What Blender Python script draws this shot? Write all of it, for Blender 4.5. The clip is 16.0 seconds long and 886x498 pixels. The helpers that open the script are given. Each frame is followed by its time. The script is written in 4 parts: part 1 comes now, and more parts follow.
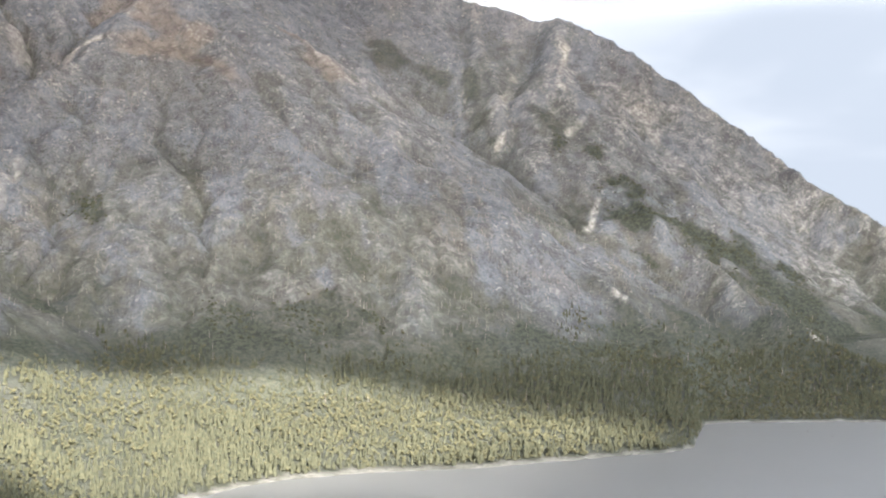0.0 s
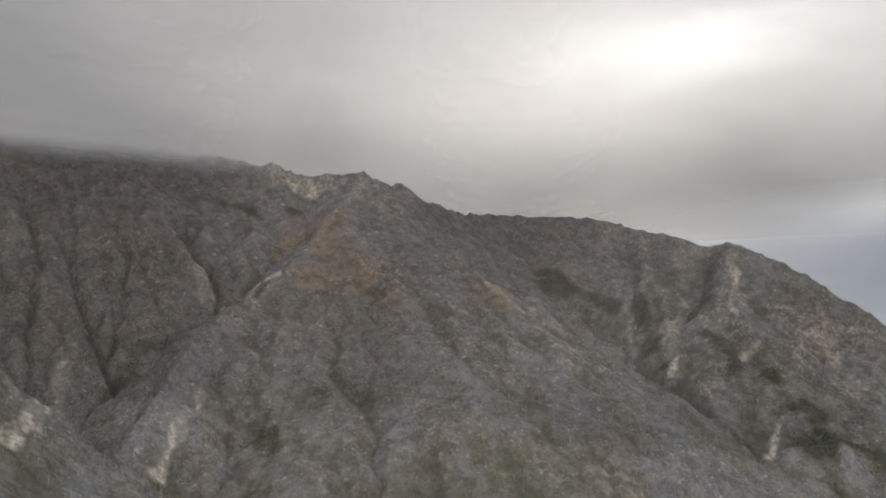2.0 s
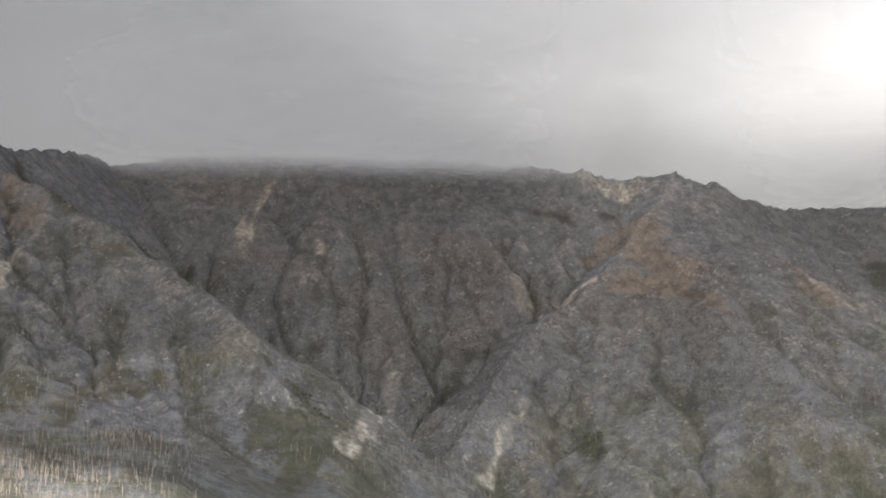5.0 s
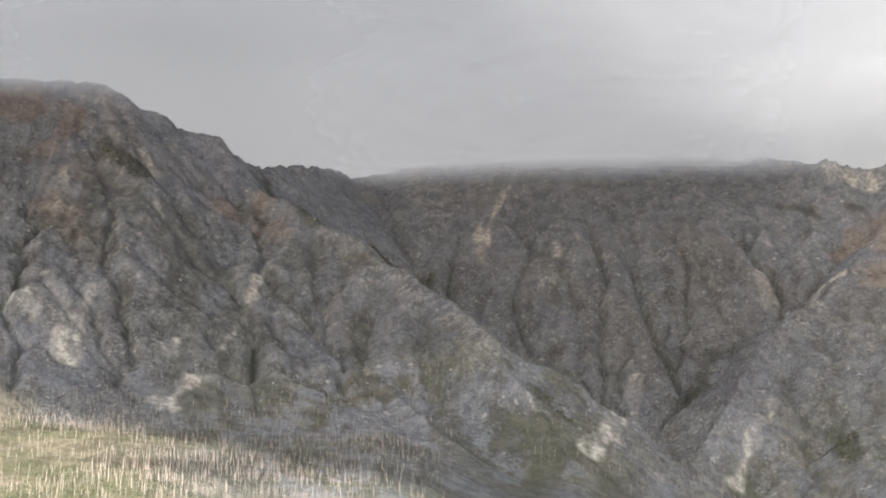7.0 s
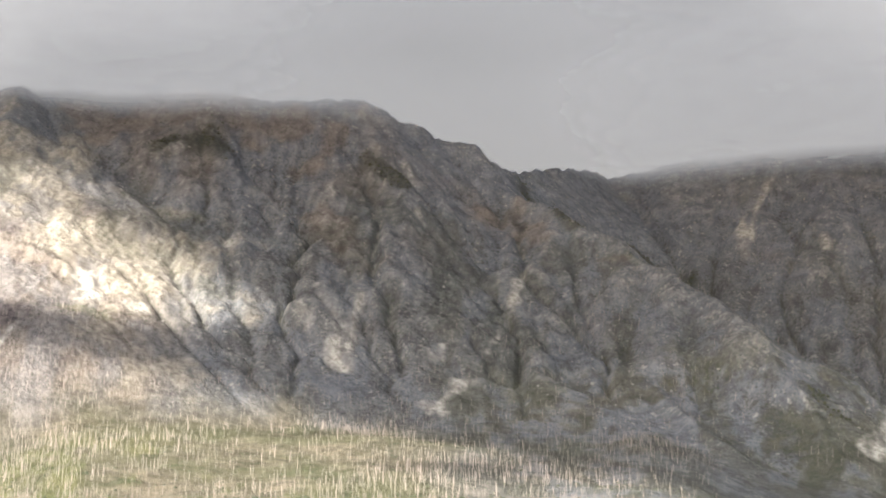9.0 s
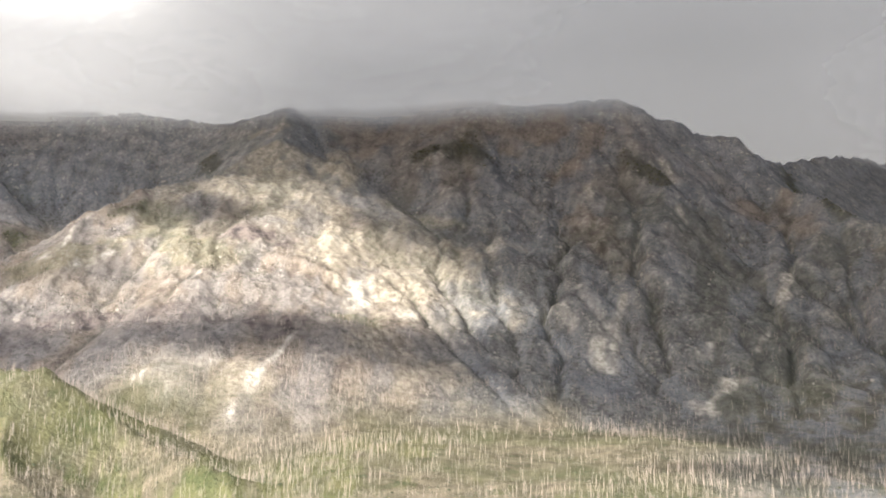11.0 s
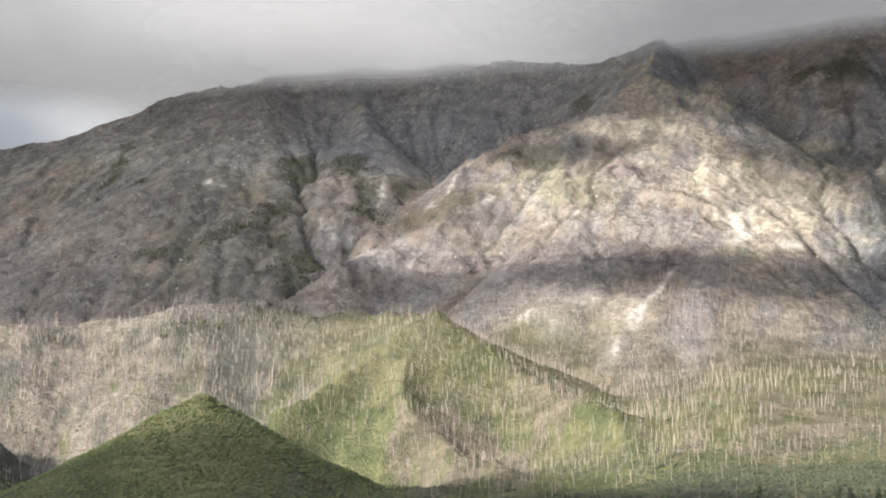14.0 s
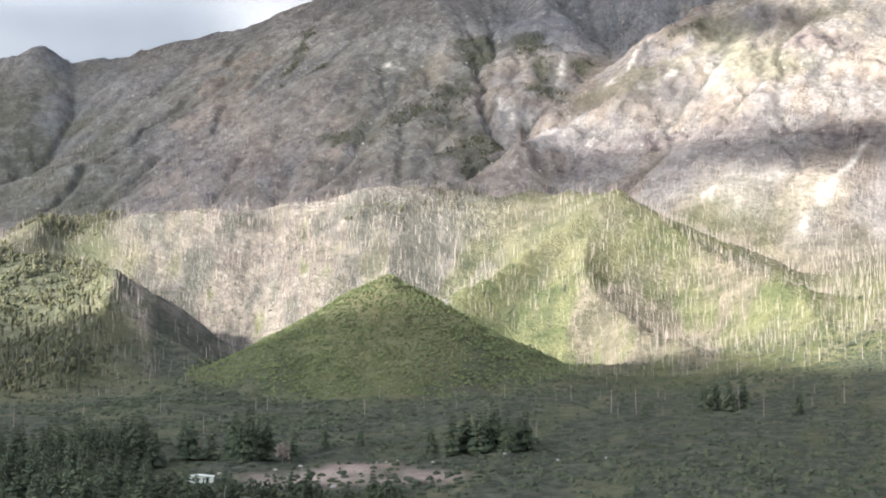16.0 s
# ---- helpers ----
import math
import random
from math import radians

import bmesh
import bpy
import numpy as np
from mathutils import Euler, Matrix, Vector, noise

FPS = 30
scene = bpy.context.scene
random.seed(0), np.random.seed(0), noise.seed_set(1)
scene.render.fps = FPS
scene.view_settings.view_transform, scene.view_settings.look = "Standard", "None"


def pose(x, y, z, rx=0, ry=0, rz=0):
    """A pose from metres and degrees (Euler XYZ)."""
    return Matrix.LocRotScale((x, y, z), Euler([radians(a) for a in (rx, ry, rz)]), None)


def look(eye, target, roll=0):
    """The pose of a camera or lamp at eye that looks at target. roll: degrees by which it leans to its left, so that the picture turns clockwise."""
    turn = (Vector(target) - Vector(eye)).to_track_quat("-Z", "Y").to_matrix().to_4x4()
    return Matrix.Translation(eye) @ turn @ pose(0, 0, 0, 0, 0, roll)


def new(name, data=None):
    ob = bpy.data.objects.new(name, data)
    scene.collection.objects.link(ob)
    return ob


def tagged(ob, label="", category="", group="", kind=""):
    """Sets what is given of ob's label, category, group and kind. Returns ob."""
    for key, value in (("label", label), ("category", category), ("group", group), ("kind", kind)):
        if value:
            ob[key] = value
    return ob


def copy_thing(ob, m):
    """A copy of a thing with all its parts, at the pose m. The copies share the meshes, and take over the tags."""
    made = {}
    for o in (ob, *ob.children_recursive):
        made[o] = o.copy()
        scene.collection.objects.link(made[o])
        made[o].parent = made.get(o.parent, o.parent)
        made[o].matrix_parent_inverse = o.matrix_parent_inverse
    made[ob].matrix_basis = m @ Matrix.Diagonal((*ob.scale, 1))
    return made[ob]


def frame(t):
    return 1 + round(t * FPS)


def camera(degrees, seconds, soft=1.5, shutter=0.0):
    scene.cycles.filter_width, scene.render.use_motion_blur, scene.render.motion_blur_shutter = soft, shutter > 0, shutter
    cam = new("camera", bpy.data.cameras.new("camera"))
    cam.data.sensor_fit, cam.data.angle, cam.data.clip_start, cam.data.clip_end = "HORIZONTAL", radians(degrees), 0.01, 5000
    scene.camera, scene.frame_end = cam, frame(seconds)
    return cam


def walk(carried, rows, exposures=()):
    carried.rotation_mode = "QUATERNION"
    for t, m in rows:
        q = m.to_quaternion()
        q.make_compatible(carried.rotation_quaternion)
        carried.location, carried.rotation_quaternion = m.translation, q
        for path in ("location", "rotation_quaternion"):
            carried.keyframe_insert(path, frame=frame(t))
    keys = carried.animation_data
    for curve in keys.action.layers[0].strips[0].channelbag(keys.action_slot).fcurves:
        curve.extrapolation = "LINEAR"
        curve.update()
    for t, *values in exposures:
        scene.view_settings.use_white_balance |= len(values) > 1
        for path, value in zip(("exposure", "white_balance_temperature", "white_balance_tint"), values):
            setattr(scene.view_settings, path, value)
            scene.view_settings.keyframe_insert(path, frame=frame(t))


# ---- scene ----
cam = camera(39.05, 16.0, soft=2.0)

# ---- the camera's walk: it hovers and turns; bearing (clockwise from +y), tilt, lean ----
EYE = (0.0, 0.0, 240.0)
TURNS = (
    (0.0, 41.02, 0.47, 0.15), (0.5, 39.06, 4.07, 0.10), (1.0, 37.08, 7.57, 0.03), (1.5, 35.13, 10.32, -0.05),
    (2.0, 33.20, 10.90, -0.06), (2.5, 31.34, 10.95, -0.03), (3.0, 29.32, 10.98, -0.08), (3.5, 26.79, 11.04, -0.09),
    (4.0, 24.08, 11.09, -0.10), (6.5, 10.29, 11.27, -0.02), (7.0, 7.54, 11.30, 0.0), (7.5, 4.74, 11.33, -0.01),
    (8.0, 1.75, 11.36, 0.0), (8.5, -1.38, 11.38, 0.02), (9.0, -4.54, 11.40, 0.03), (11.5, -19.69, 11.49, 0.09),
    (12.0, -22.70, 11.49, 0.07), (12.5, -25.73, 11.50, 0.06), (13.0, -28.75, 11.51, 0.06), (13.5, -31.57, 11.27, 0.12),
    (14.0, -34.13, 8.59, 0.06), (14.5, -36.69, 5.67, -0.06), (15.0, -39.21, 3.54, -0.12), (15.5, -41.60, 3.09, -0.12),
    (16.0, -42.42, 3.09, -0.07),
)


def aim(bearing, tilt, lean):
    return pose(*EYE, 0, 0, -bearing) @ pose(0, 0, 0, 90 + tilt) @ pose(0, 0, 0, 0, 0, lean)


walk(cam, [(t, aim(b, p, r)) for t, b, p, r in TURNS], exposures=(
    (0.0, 2.55, 5800, 10), (0.5, 2.34, 5900, 10), (1.0, 1.9, 6080, 10), (1.5, 1.38, 6150, 10), (2.2, 1.26, 6120, 10), (4.0, 1.38, 6060, 10), (7.0, 1.98, 5960, 10),
    (9.0, 1.96, 6050, 10), (12.5, 1.56, 6150, 10), (13.5, 1.47, 6080, 10), (14.0, 1.52, 5980, 10), (15.0, 1.9, 5860, 10), (16.0, 2.12, 5760, 10)))

# ---- light: broken cloud with a low sun behind the valley's left side ----
SUN_BEARING, SUN_HEIGHT = -156.0, 25.5


def unit(bearing, height):
    b, h = radians(bearing), radians(height)
    return Vector((math.sin(b) * math.cos(h), math.cos(b) * math.cos(h), math.sin(h)))


TO_SUN = unit(SUN_BEARING, SUN_HEIGHT)
sun = new("sun", bpy.data.lights.new("sun", "SUN"))
sun.data.energy, sun.data.angle, sun.data.color = 5.0, radians(0.6), (1.0, 0.89, 0.72)
sun.matrix_world = look((0, 0, 0), -TO_SUN)

world = bpy.data.worlds.new("sky")
world.use_nodes = True
scene.world = world
wn, wl = world.node_tree.nodes, world.node_tree.links
sky = wn.new("ShaderNodeTexSky")
sky.sky_type, sky.sun_disc = "NISHITA", False
sky.sun_elevation, sky.sun_rotation = radians(SUN_HEIGHT), radians(SUN_BEARING)
wl.new(sky.outputs[0], wn["Background"].inputs[0])
wn["Background"].inputs[1].default_value = 0.13


# ---- materials ----
class Net:
    """A node material in the making."""

    def __init__(self, name):
        self.mat = bpy.data.materials.new(name)
        self.mat.use_nodes = True
        self.n, self.l = self.mat.node_tree.nodes, self.mat.node_tree.links
        self.b = self.n["Principled BSDF"]
        self.co = self.n.new("ShaderNodeTexCoord").outputs["Object"]

    def put(self, socket, value):
        if hasattr(value, "node"):
            self.l.new(value, socket)
        elif isinstance(value, tuple):
            socket.default_value = (*value, 1)
        else:
            socket.default_value = value

    def scaled(self, sx, sy, sz):
        m = self.n.new("ShaderNodeMapping")
        m.inputs["Scale"].default_value = (sx, sy, sz)
        self.l.new(self.co, m.inputs[0])
        return m.outputs[0]

    def noise(self, metres, detail=4.0, rough=0.6, at=None, warp=0.0):
        t = self.n.new("ShaderNodeTexNoise")
        t.inputs["Scale"].default_value = 1.0 / metres
        t.inputs["Detail"].default_value, t.inputs["Roughness"].default_value = detail, rough
        t.inputs["Distortion"].default_value = warp
        self.l.new(at or self.co, t.inputs["Vector"])
        return t.outputs["Fac"]

    def cells(self, metres, at=None):
        t = self.n.new("ShaderNodeTexVoronoi")
        t.inputs["Scale"].default_value = 1.0 / metres
        self.l.new(at or self.co, t.inputs["Vector"])
        return t.outputs["Distance"]

    def ramp(self, value, lo, hi, a=0.0, b=1.0):
        m = self.n.new("ShaderNodeMapRange")
        m.interpolation_type = "SMOOTHSTEP"
        for k, v in enumerate((value, lo, hi, a, b)):
            self.put(m.inputs[k], v)
        return m.outputs[0]

    def math(self, op, a, b=0.0):
        m = self.n.new("ShaderNodeMath")
        m.operation = op
        self.put(m.inputs[0], a), self.put(m.inputs[1], b)
        return m.outputs[0]

    def mix(self, fac, a, b):
        m = self.n.new("ShaderNodeMix")
        m.data_type = "RGBA"
        self.put(m.inputs[0], fac), self.put(m.inputs[6], a), self.put(m.inputs[7], b)
        return m.outputs[2]

    def field(self, name):
        a = self.n.new("ShaderNodeAttribute")
        a.attribute_name = name
        return a.outputs["Fac"]

    def vector(self, name):
        a = self.n.new("ShaderNodeAttribute")
        a.attribute_name = name
        return a.outputs["Vector"]

    def island(self):
        return self.n.new("ShaderNodeNewGeometry").outputs["Random Per Island"]

    def own(self):
        return self.n.new("ShaderNodeObjectInfo").outputs["Random"]

    def bump(self, height, strength, metres):
        m = self.n.new("ShaderNodeBump")
        m.inputs["Strength"].default_value, m.inputs["Distance"].default_value = strength, metres
        self.l.new(height, m.inputs["Height"])
        self.l.new(m.outputs[0], self.b.inputs["Normal"])

    def done(self, color, rough=0.9, spec=0.2):
        self.put(self.b.inputs["Base Color"], color)
        self.put(self.b.inputs["Roughness"], rough)
        self.b.inputs["Specular IOR Level"].default_value = spec
        return self.mat


def terrain_material(name):
    """Rock, burnt slope, grass, shrub and scree, laid out by the land's own fields."""
    m = Net(name)
    down = m.vector("fall")
    wide, mid = m.noise(240, 5, 0.62), m.noise(30, 6, 0.68, m.scaled(1.0, 1.0, 0.55))
    crisp = m.noise(9.5, 6, 0.68, m.scaled(1.0, 1.0, 0.55))
    tuft = m.noise(6.5, 5, 0.70, m.scaled(1.0, 1.0, 0.7))
    speck = m.noise(3.2, 3, 0.7)
    streak = m.noise(1.0, 4, 0.65, m.scaled(0.22, 0.22, 0.045))
    runs = m.noise(16, 5, 0.62, down)
    ribs = m.field("rib")
    # stone on ribs, growth in hollows; their tones also stand in for relief shading
    patch = m.math("MULTIPLY", m.math("SUBTRACT", m.noise(95, 4, 0.6, m.scaled(1.0, 1.0, 0.7)), 0.5), 0.30)
    stony = m.math("ADD", m.math("ADD", crisp, patch), m.math("MULTIPLY", m.math("SUBTRACT", ribs, 0.5), 0.07))
    leafy = m.math("SUBTRACT", m.math("SUBTRACT", tuft, patch), m.math("MULTIPLY", m.math("SUBTRACT", ribs, 0.5), 0.10))
    # the blue in rock and burnt ground stands in for haze over the slopes
    rock = m.mix(m.ramp(mid, 0.35, 0.65), (0.122, 0.129, 0.149), (0.206, 0.215, 0.243))
    rock = m.mix(m.ramp(runs, 0.52, 0.68, 0.0, 0.5), rock, (0.273, 0.276, 0.283))
    rock = m.mix(m.ramp(wide, 0.50, 0.70, 0.0, 0.38), rock, (0.205, 0.176, 0.163))
    rock = m.mix(m.ramp(patch, 0.01, 0.05, 0.0, 0.30), rock, (0.128, 0.134, 0.112))
    rock = m.mix(m.ramp(stony, 0.62, 0.67, 0.0, 0.62), rock, (0.335, 0.330, 0.320))
    rock = m.mix(m.ramp(streak, 0.52, 0.62, 0.0, 0.42), rock, (0.088, 0.095, 0.106))
    rock = m.mix(m.ramp(streak, 0.38, 0.46, 0.32, 0.0), rock, (0.262, 0.256, 0.252))
    rock = m.mix(m.ramp(leafy, 0.57, 0.64, 0.0, 0.7), rock, (0.065, 0.069, 0.064))
    burnt = m.mix(m.ramp(mid, 0.35, 0.65), (0.104, 0.104, 0.112), (0.178, 0.178, 0.185))
    burnt = m.mix(m.ramp(wide, 0.50, 0.70, 0.0, 0.28), burnt, (0.170, 0.151, 0.128))
    burnt = m.mix(m.ramp(stony, 0.60, 0.64, 0.0, 0.75), burnt, (0.315, 0.302, 0.276))
    burnt = m.mix(m.ramp(streak, 0.52, 0.62, 0.0, 0.62), burnt, (0.070, 0.073, 0.073))
    burnt = m.mix(m.ramp(streak, 0.38, 0.46, 0.5, 0.0), burnt, (0.240, 0.229, 0.212))
    burnt = m.mix(m.ramp(leafy, 0.59, 0.64, 0.0, 0.7), burnt, (0.048, 0.057, 0.039))
    heath = m.mix(m.ramp(mid, 0.35, 0.65), (0.082, 0.078, 0.055), (0.18, 0.155, 0.118))
    heath = m.mix(m.ramp(wide, 0.42, 0.62, 0.0, 0.7), heath, (0.082, 0.092, 0.05))
    heath = m.mix(m.ramp(speck, 0.54, 0.66, 0.0, 0.6), heath, (0.05, 0.055, 0.03))
    rust = m.mix(m.ramp(mid, 0.35, 0.65), (0.144, 0.114, 0.097), (0.252, 0.207, 0.170))
    rust = m.mix(m.ramp(leafy, 0.57, 0.62, 0.0, 0.6), rust, (0.070, 0.066, 0.049))
    rust = m.mix(m.ramp(stony, 0.60, 0.64, 0.0, 0.7), rust, (0.356, 0.327, 0.292))
    pale = m.mix(m.ramp(crisp, 0.40, 0.62), (0.172, 0.169, 0.170), (0.397, 0.383, 0.366))
    grass = m.mix(m.ramp(mid, 0.32, 0.68), (0.065, 0.077, 0.036), (0.131, 0.132, 0.069))
    grass = m.mix(m.ramp(wide, 0.48, 0.68, 0.0, 0.6), grass, (0.202, 0.176, 0.105))
    grass = m.mix(m.ramp(speck, 0.54, 0.66, 0.0, 0.75), grass, (0.039, 0.049, 0.028))
    shrub = m.mix(m.ramp(tuft, 0.38, 0.62), (0.033, 0.039, 0.032), (0.080, 0.084, 0.062))
    scree = m.mix(m.ramp(crisp, 0.36, 0.62), (0.25, 0.232, 0.21), (0.52, 0.495, 0.455))
    # pale shoulder rock, its colour lightened further for the sunlight on it
    cream = m.mix(m.ramp(crisp, 0.30, 0.70), (0.184, 0.164, 0.136), (0.423, 0.386, 0.327))
    cream = m.mix(m.ramp(leafy, 0.60, 0.66, 0.0, 0.55), cream, (0.078, 0.072, 0.052))
    # dark burnt cliff rock, with the steep band's half shade mixed into the colour
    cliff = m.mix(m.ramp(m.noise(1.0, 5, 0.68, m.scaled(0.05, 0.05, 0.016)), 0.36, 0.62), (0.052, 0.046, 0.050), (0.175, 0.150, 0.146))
    lone = m.ramp(m.noise(13, 3, 0.6, m.scaled(1.0, 1.0, 0.7)), 0.645, 0.675, 0.0, 0.8)
    rock, burnt = m.mix(lone, rock, (0.37, 0.36, 0.345)), m.mix(lone, burnt, (0.31, 0.30, 0.29))
    color = m.mix(m.field("burnt"), rock, burnt)
    color = m.mix(m.field("rust"), color, rust)
    color = m.mix(m.field("cream"), color, cream)
    color = m.mix(m.field("heath"), color, heath)
    color = m.mix(m.math("MULTIPLY", m.field("bare"), m.ramp(mid, 0.40, 0.62, 0.1, 0.9)), color, pale)
    color = m.mix(m.field("grass"), color, grass)
    color = m.mix(m.field("shrub"), color, shrub)
    color = m.mix(m.field("scree"), color, scree)
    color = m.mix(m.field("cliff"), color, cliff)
    color = m.mix(m.field("soil"), color, m.mix(m.ramp(mid, 0.3, 0.7), (0.20, 0.155, 0.135), (0.35, 0.285, 0.245)))
    m.bump(m.math("ADD", m.math("MULTIPLY", crisp, 2.6), m.math("ADD", tuft, m.math("MULTIPLY", speck, 0.5))), 0.6, 5.0)
    return m.done(color, 0.95, 0.1)


def mottled(name, dark, light, metres, rough=0.9, per="island", relief=0.0):
    m = Net(name)
    f = m.noise(metres, 3, 0.6)
    r = m.island() if per == "island" else m.own()
    color = m.mix(m.math("ADD", m.math("MULTIPLY", f, 0.5), m.math("MULTIPLY", r, 0.6)), dark, light)
    if relief:
        m.bump(f, 0.6, relief)
    return m.done(color, rough, 0.15)


TERRAIN = terrain_material("mountain_ground")
SNAG = mottled("burnt_bare_wood", (0.125, 0.107, 0.096), (0.40, 0.345, 0.31), 3.0)
PINE = mottled("pine_foliage", (0.020, 0.029, 0.021), (0.072, 0.083, 0.048), 2.0)
BROAD = mottled("broadleaf_foliage", (0.05, 0.057, 0.031), (0.145, 0.14, 0.08), 2.0)
BUSH = mottled("bush_foliage", (0.031, 0.039, 0.027), (0.078, 0.087, 0.054), 1.5)
BARK = mottled("bark", (0.05, 0.04, 0.03), (0.13, 0.11, 0.09), 0.6, per="own", relief=0.05)
HILLSCRUB = mottled("hill_scrub_foliage", (0.066, 0.082, 0.036), (0.130, 0.146, 0.068), 1.5)
FOREST_PINE = mottled("forest_pine_foliage", (0.037, 0.041, 0.028), (0.088, 0.086, 0.053), 9.0)
FOREST_BROAD = mottled("forest_broadleaf_foliage", (0.049, 0.050, 0.030), (0.104, 0.097, 0.055), 9.0)
STONE = mottled("outcrop_stone", (0.13, 0.125, 0.12), (0.30, 0.285, 0.265), 4.0)


def water_material():
    m = Net("lake_water")
    m.bump(m.noise(7.0, 5, 0.7, m.scaled(1.0, 0.45, 1.0)), 0.35, 0.5)
    m.b.inputs["IOR"].default_value = 1.33
    return m.done(m.mix(m.noise(180, 3), (0.15, 0.152, 0.15), (0.175, 0.176, 0.172)), 0.30, 0.5)


WATER = water_material()


def cloud_material(name, dark, light, metres, ragged=0.0):
    """Vapour: daylight soaks through it; it thins out to nothing where its cover field is low."""
    m = Net(name)
    soak, clear, blend = (m.n.new("ShaderNodeBsdfTranslucent"), m.n.new("ShaderNodeBsdfTransparent"), m.n.new("ShaderNodeMixShader"))
    puff = m.math("ADD", m.ramp(m.noise(metres, 4, 0.5, None, 0.3), 0.2, 0.8, -0.14, 0.14), m.ramp(m.noise(metres * 0.3, 5, 0.55, None, 0.5), 0.2, 0.8, -0.16, 0.16))
    thick = m.math("ADD", m.field("thick"), puff)
    m.put(soak.inputs[0], m.mix(m.ramp(thick, -0.9, 0.0), (0.80, 0.78, 0.74), m.mix(thick, light, dark)))
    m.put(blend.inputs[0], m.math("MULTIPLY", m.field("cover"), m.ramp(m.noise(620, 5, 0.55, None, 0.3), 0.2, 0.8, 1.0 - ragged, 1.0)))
    m.l.new(clear.outputs[0], blend.inputs[1]), m.l.new(soak.outputs[0], blend.inputs[2])
    m.l.new(blend.outputs[0], m.n["Material Output"].inputs[0])
    return m.mat


WISPS = cloud_material("thin_cloud_vapour", (0.85, 0.85, 0.855), (0.95, 0.94, 0.93), 2200.0, 0.6)
CLOUD = cloud_material("cloud_vapour", (0.101, 0.0985, 0.095), (0.312, 0.301, 0.282), 2200.0)


def sky_backdrop_material():
    m = Net("far_sky")
    lum = m.n.new("ShaderNodeEmission")
    bank = m.noise(1500, 4, 0.5, m.scaled(1.0, 1.0, 2.6), 0.3)
    m.put(lum.inputs[0], m.mix(m.ramp(bank, 0.38, 0.62), (0.56, 0.58, 0.605), (0.76, 0.755, 0.75)))
    lum.inputs[1].default_value = 0.23
    m.l.new(lum.outputs[0], m.n["Material Output"].inputs[0])
    return m.mat


FAR_SKY = sky_backdrop_material()


# ---- the lie of the land; z is the height above the lake ----
def lattice(ix, iy, seed):
    h = (ix.astype(np.int64) * 374761393 + iy.astype(np.int64) * 668265263 + seed * 362437) & 0xFFFFFFFF
    h = ((h ^ (h >> 13)) * 1274126177) & 0xFFFFFFFF
    return ((h ^ (h >> 16)) & 0xFFFFFF) / float(0xFFFFFF)


def lumps(x, y, metres, seed):
    """Smooth noise from -1 to 1."""
    u, v = x / metres + 917.3, y / metres + 523.7
    i, j = np.floor(u), np.floor(v)
    fu, fv = u - i, v - j
    fu, fv = fu * fu * fu * (fu * (fu * 6 - 15) + 10), fv * fv * fv * (fv * (fv * 6 - 15) + 10)
    a, b = lattice(i, j, seed), lattice(i + 1, j, seed)
    c, d = lattice(i, j + 1, seed), lattice(i + 1, j + 1, seed)
    return 2 * ((a + (b - a) * fu) * (1 - fv) + (c + (d - c) * fu) * fv) - 1


def fractal(x, y, metres, octaves, seed, gain=0.5):
    total, amp = 0.0, 1.0
    for k in range(octaves):
        total = total + amp * lumps(x, y, metres / 2 ** k, seed + k)
        amp *= gain
    return total


def creased(x, y, metres, octaves, seed, gain=0.5):
    """Noise with sharp crests: 0 in the hollows, about 1 on the ribs."""
    total, amp, weight = 0.0, 0.5, 1.0
    for k in range(octaves):
        r = (1 - np.abs(lumps(x, y, metres / 2 ** k, seed + k))) ** 2
        total = total + amp * r * weight
        weight, amp = np.clip(r * 1.6, 0, 1), amp * gain
    return total


def step(value, lo, hi):
    s = np.clip((value - lo) / (hi - lo), 0, 1)
    return s * s * (3 - 2 * s)


def spot(bearing, distance):
    return math.sin(radians(bearing)) * distance, math.cos(radians(bearing)) * distance


def crest(points):
    """Bearing, angle of height and distance from the hovering point -> x, y, z."""
    return [(*spot(b, d), EYE[2] + d * math.tan(radians(e))) for b, e, d in points]


# the valley floor and benches under the mountain: height against bearing and distance
BEARINGS = (-180, -70, -50, -35, -20, -8, 4, 13, 21, 29, 37, 45, 52, 62, 180)
RANGES = (0, 400, 900, 1400, 1800, 2300, 3500)
FLOOR = np.array([
    (165, 160, 150, 150, 150, 150, 150), (168, 174, 188, 215, 300, 380, 420), (170, 178, 192, 215, 300, 375, 420),
    (170, 180, 196, 230, 330, 410, 450), (170, 180, 222, 305, 375, 430, 480), (160, 188, 238, 298, 355, 410, 450),
    (145, 174, 222, 276, 335, 390, 430), (110, 125, 155, 205, 270, 340, 400), (60, 50, 52, 75, 120, 200, 330),
    (35, 10, 5, 10, 42, 120, 280), (25, 0, 0, 0, 36, 100, 250), (20, 0, 0, 0, 26, 90, 230),
    (18, 0, 0, 0, 10, 50, 180), (18, 0, 0, 0, 0, 45, 150), (160, 150, 140, 140, 140, 140, 140)], float)
SHORE = ((14, 200), (20, 760), (25, 1130), (28.7, 1253), (30, 1277), (32, 1333), (33.7, 1368), (36.3, 1398), (40.2, 1425), (44, 1456), (46.6, 1490), (49.2, 1542), (51.2, 1579),
         (52.4, 1625), (52.6, 1751), (52.9, 1862), (54.2, 1890), (60.5, 1965), (70, 2030))

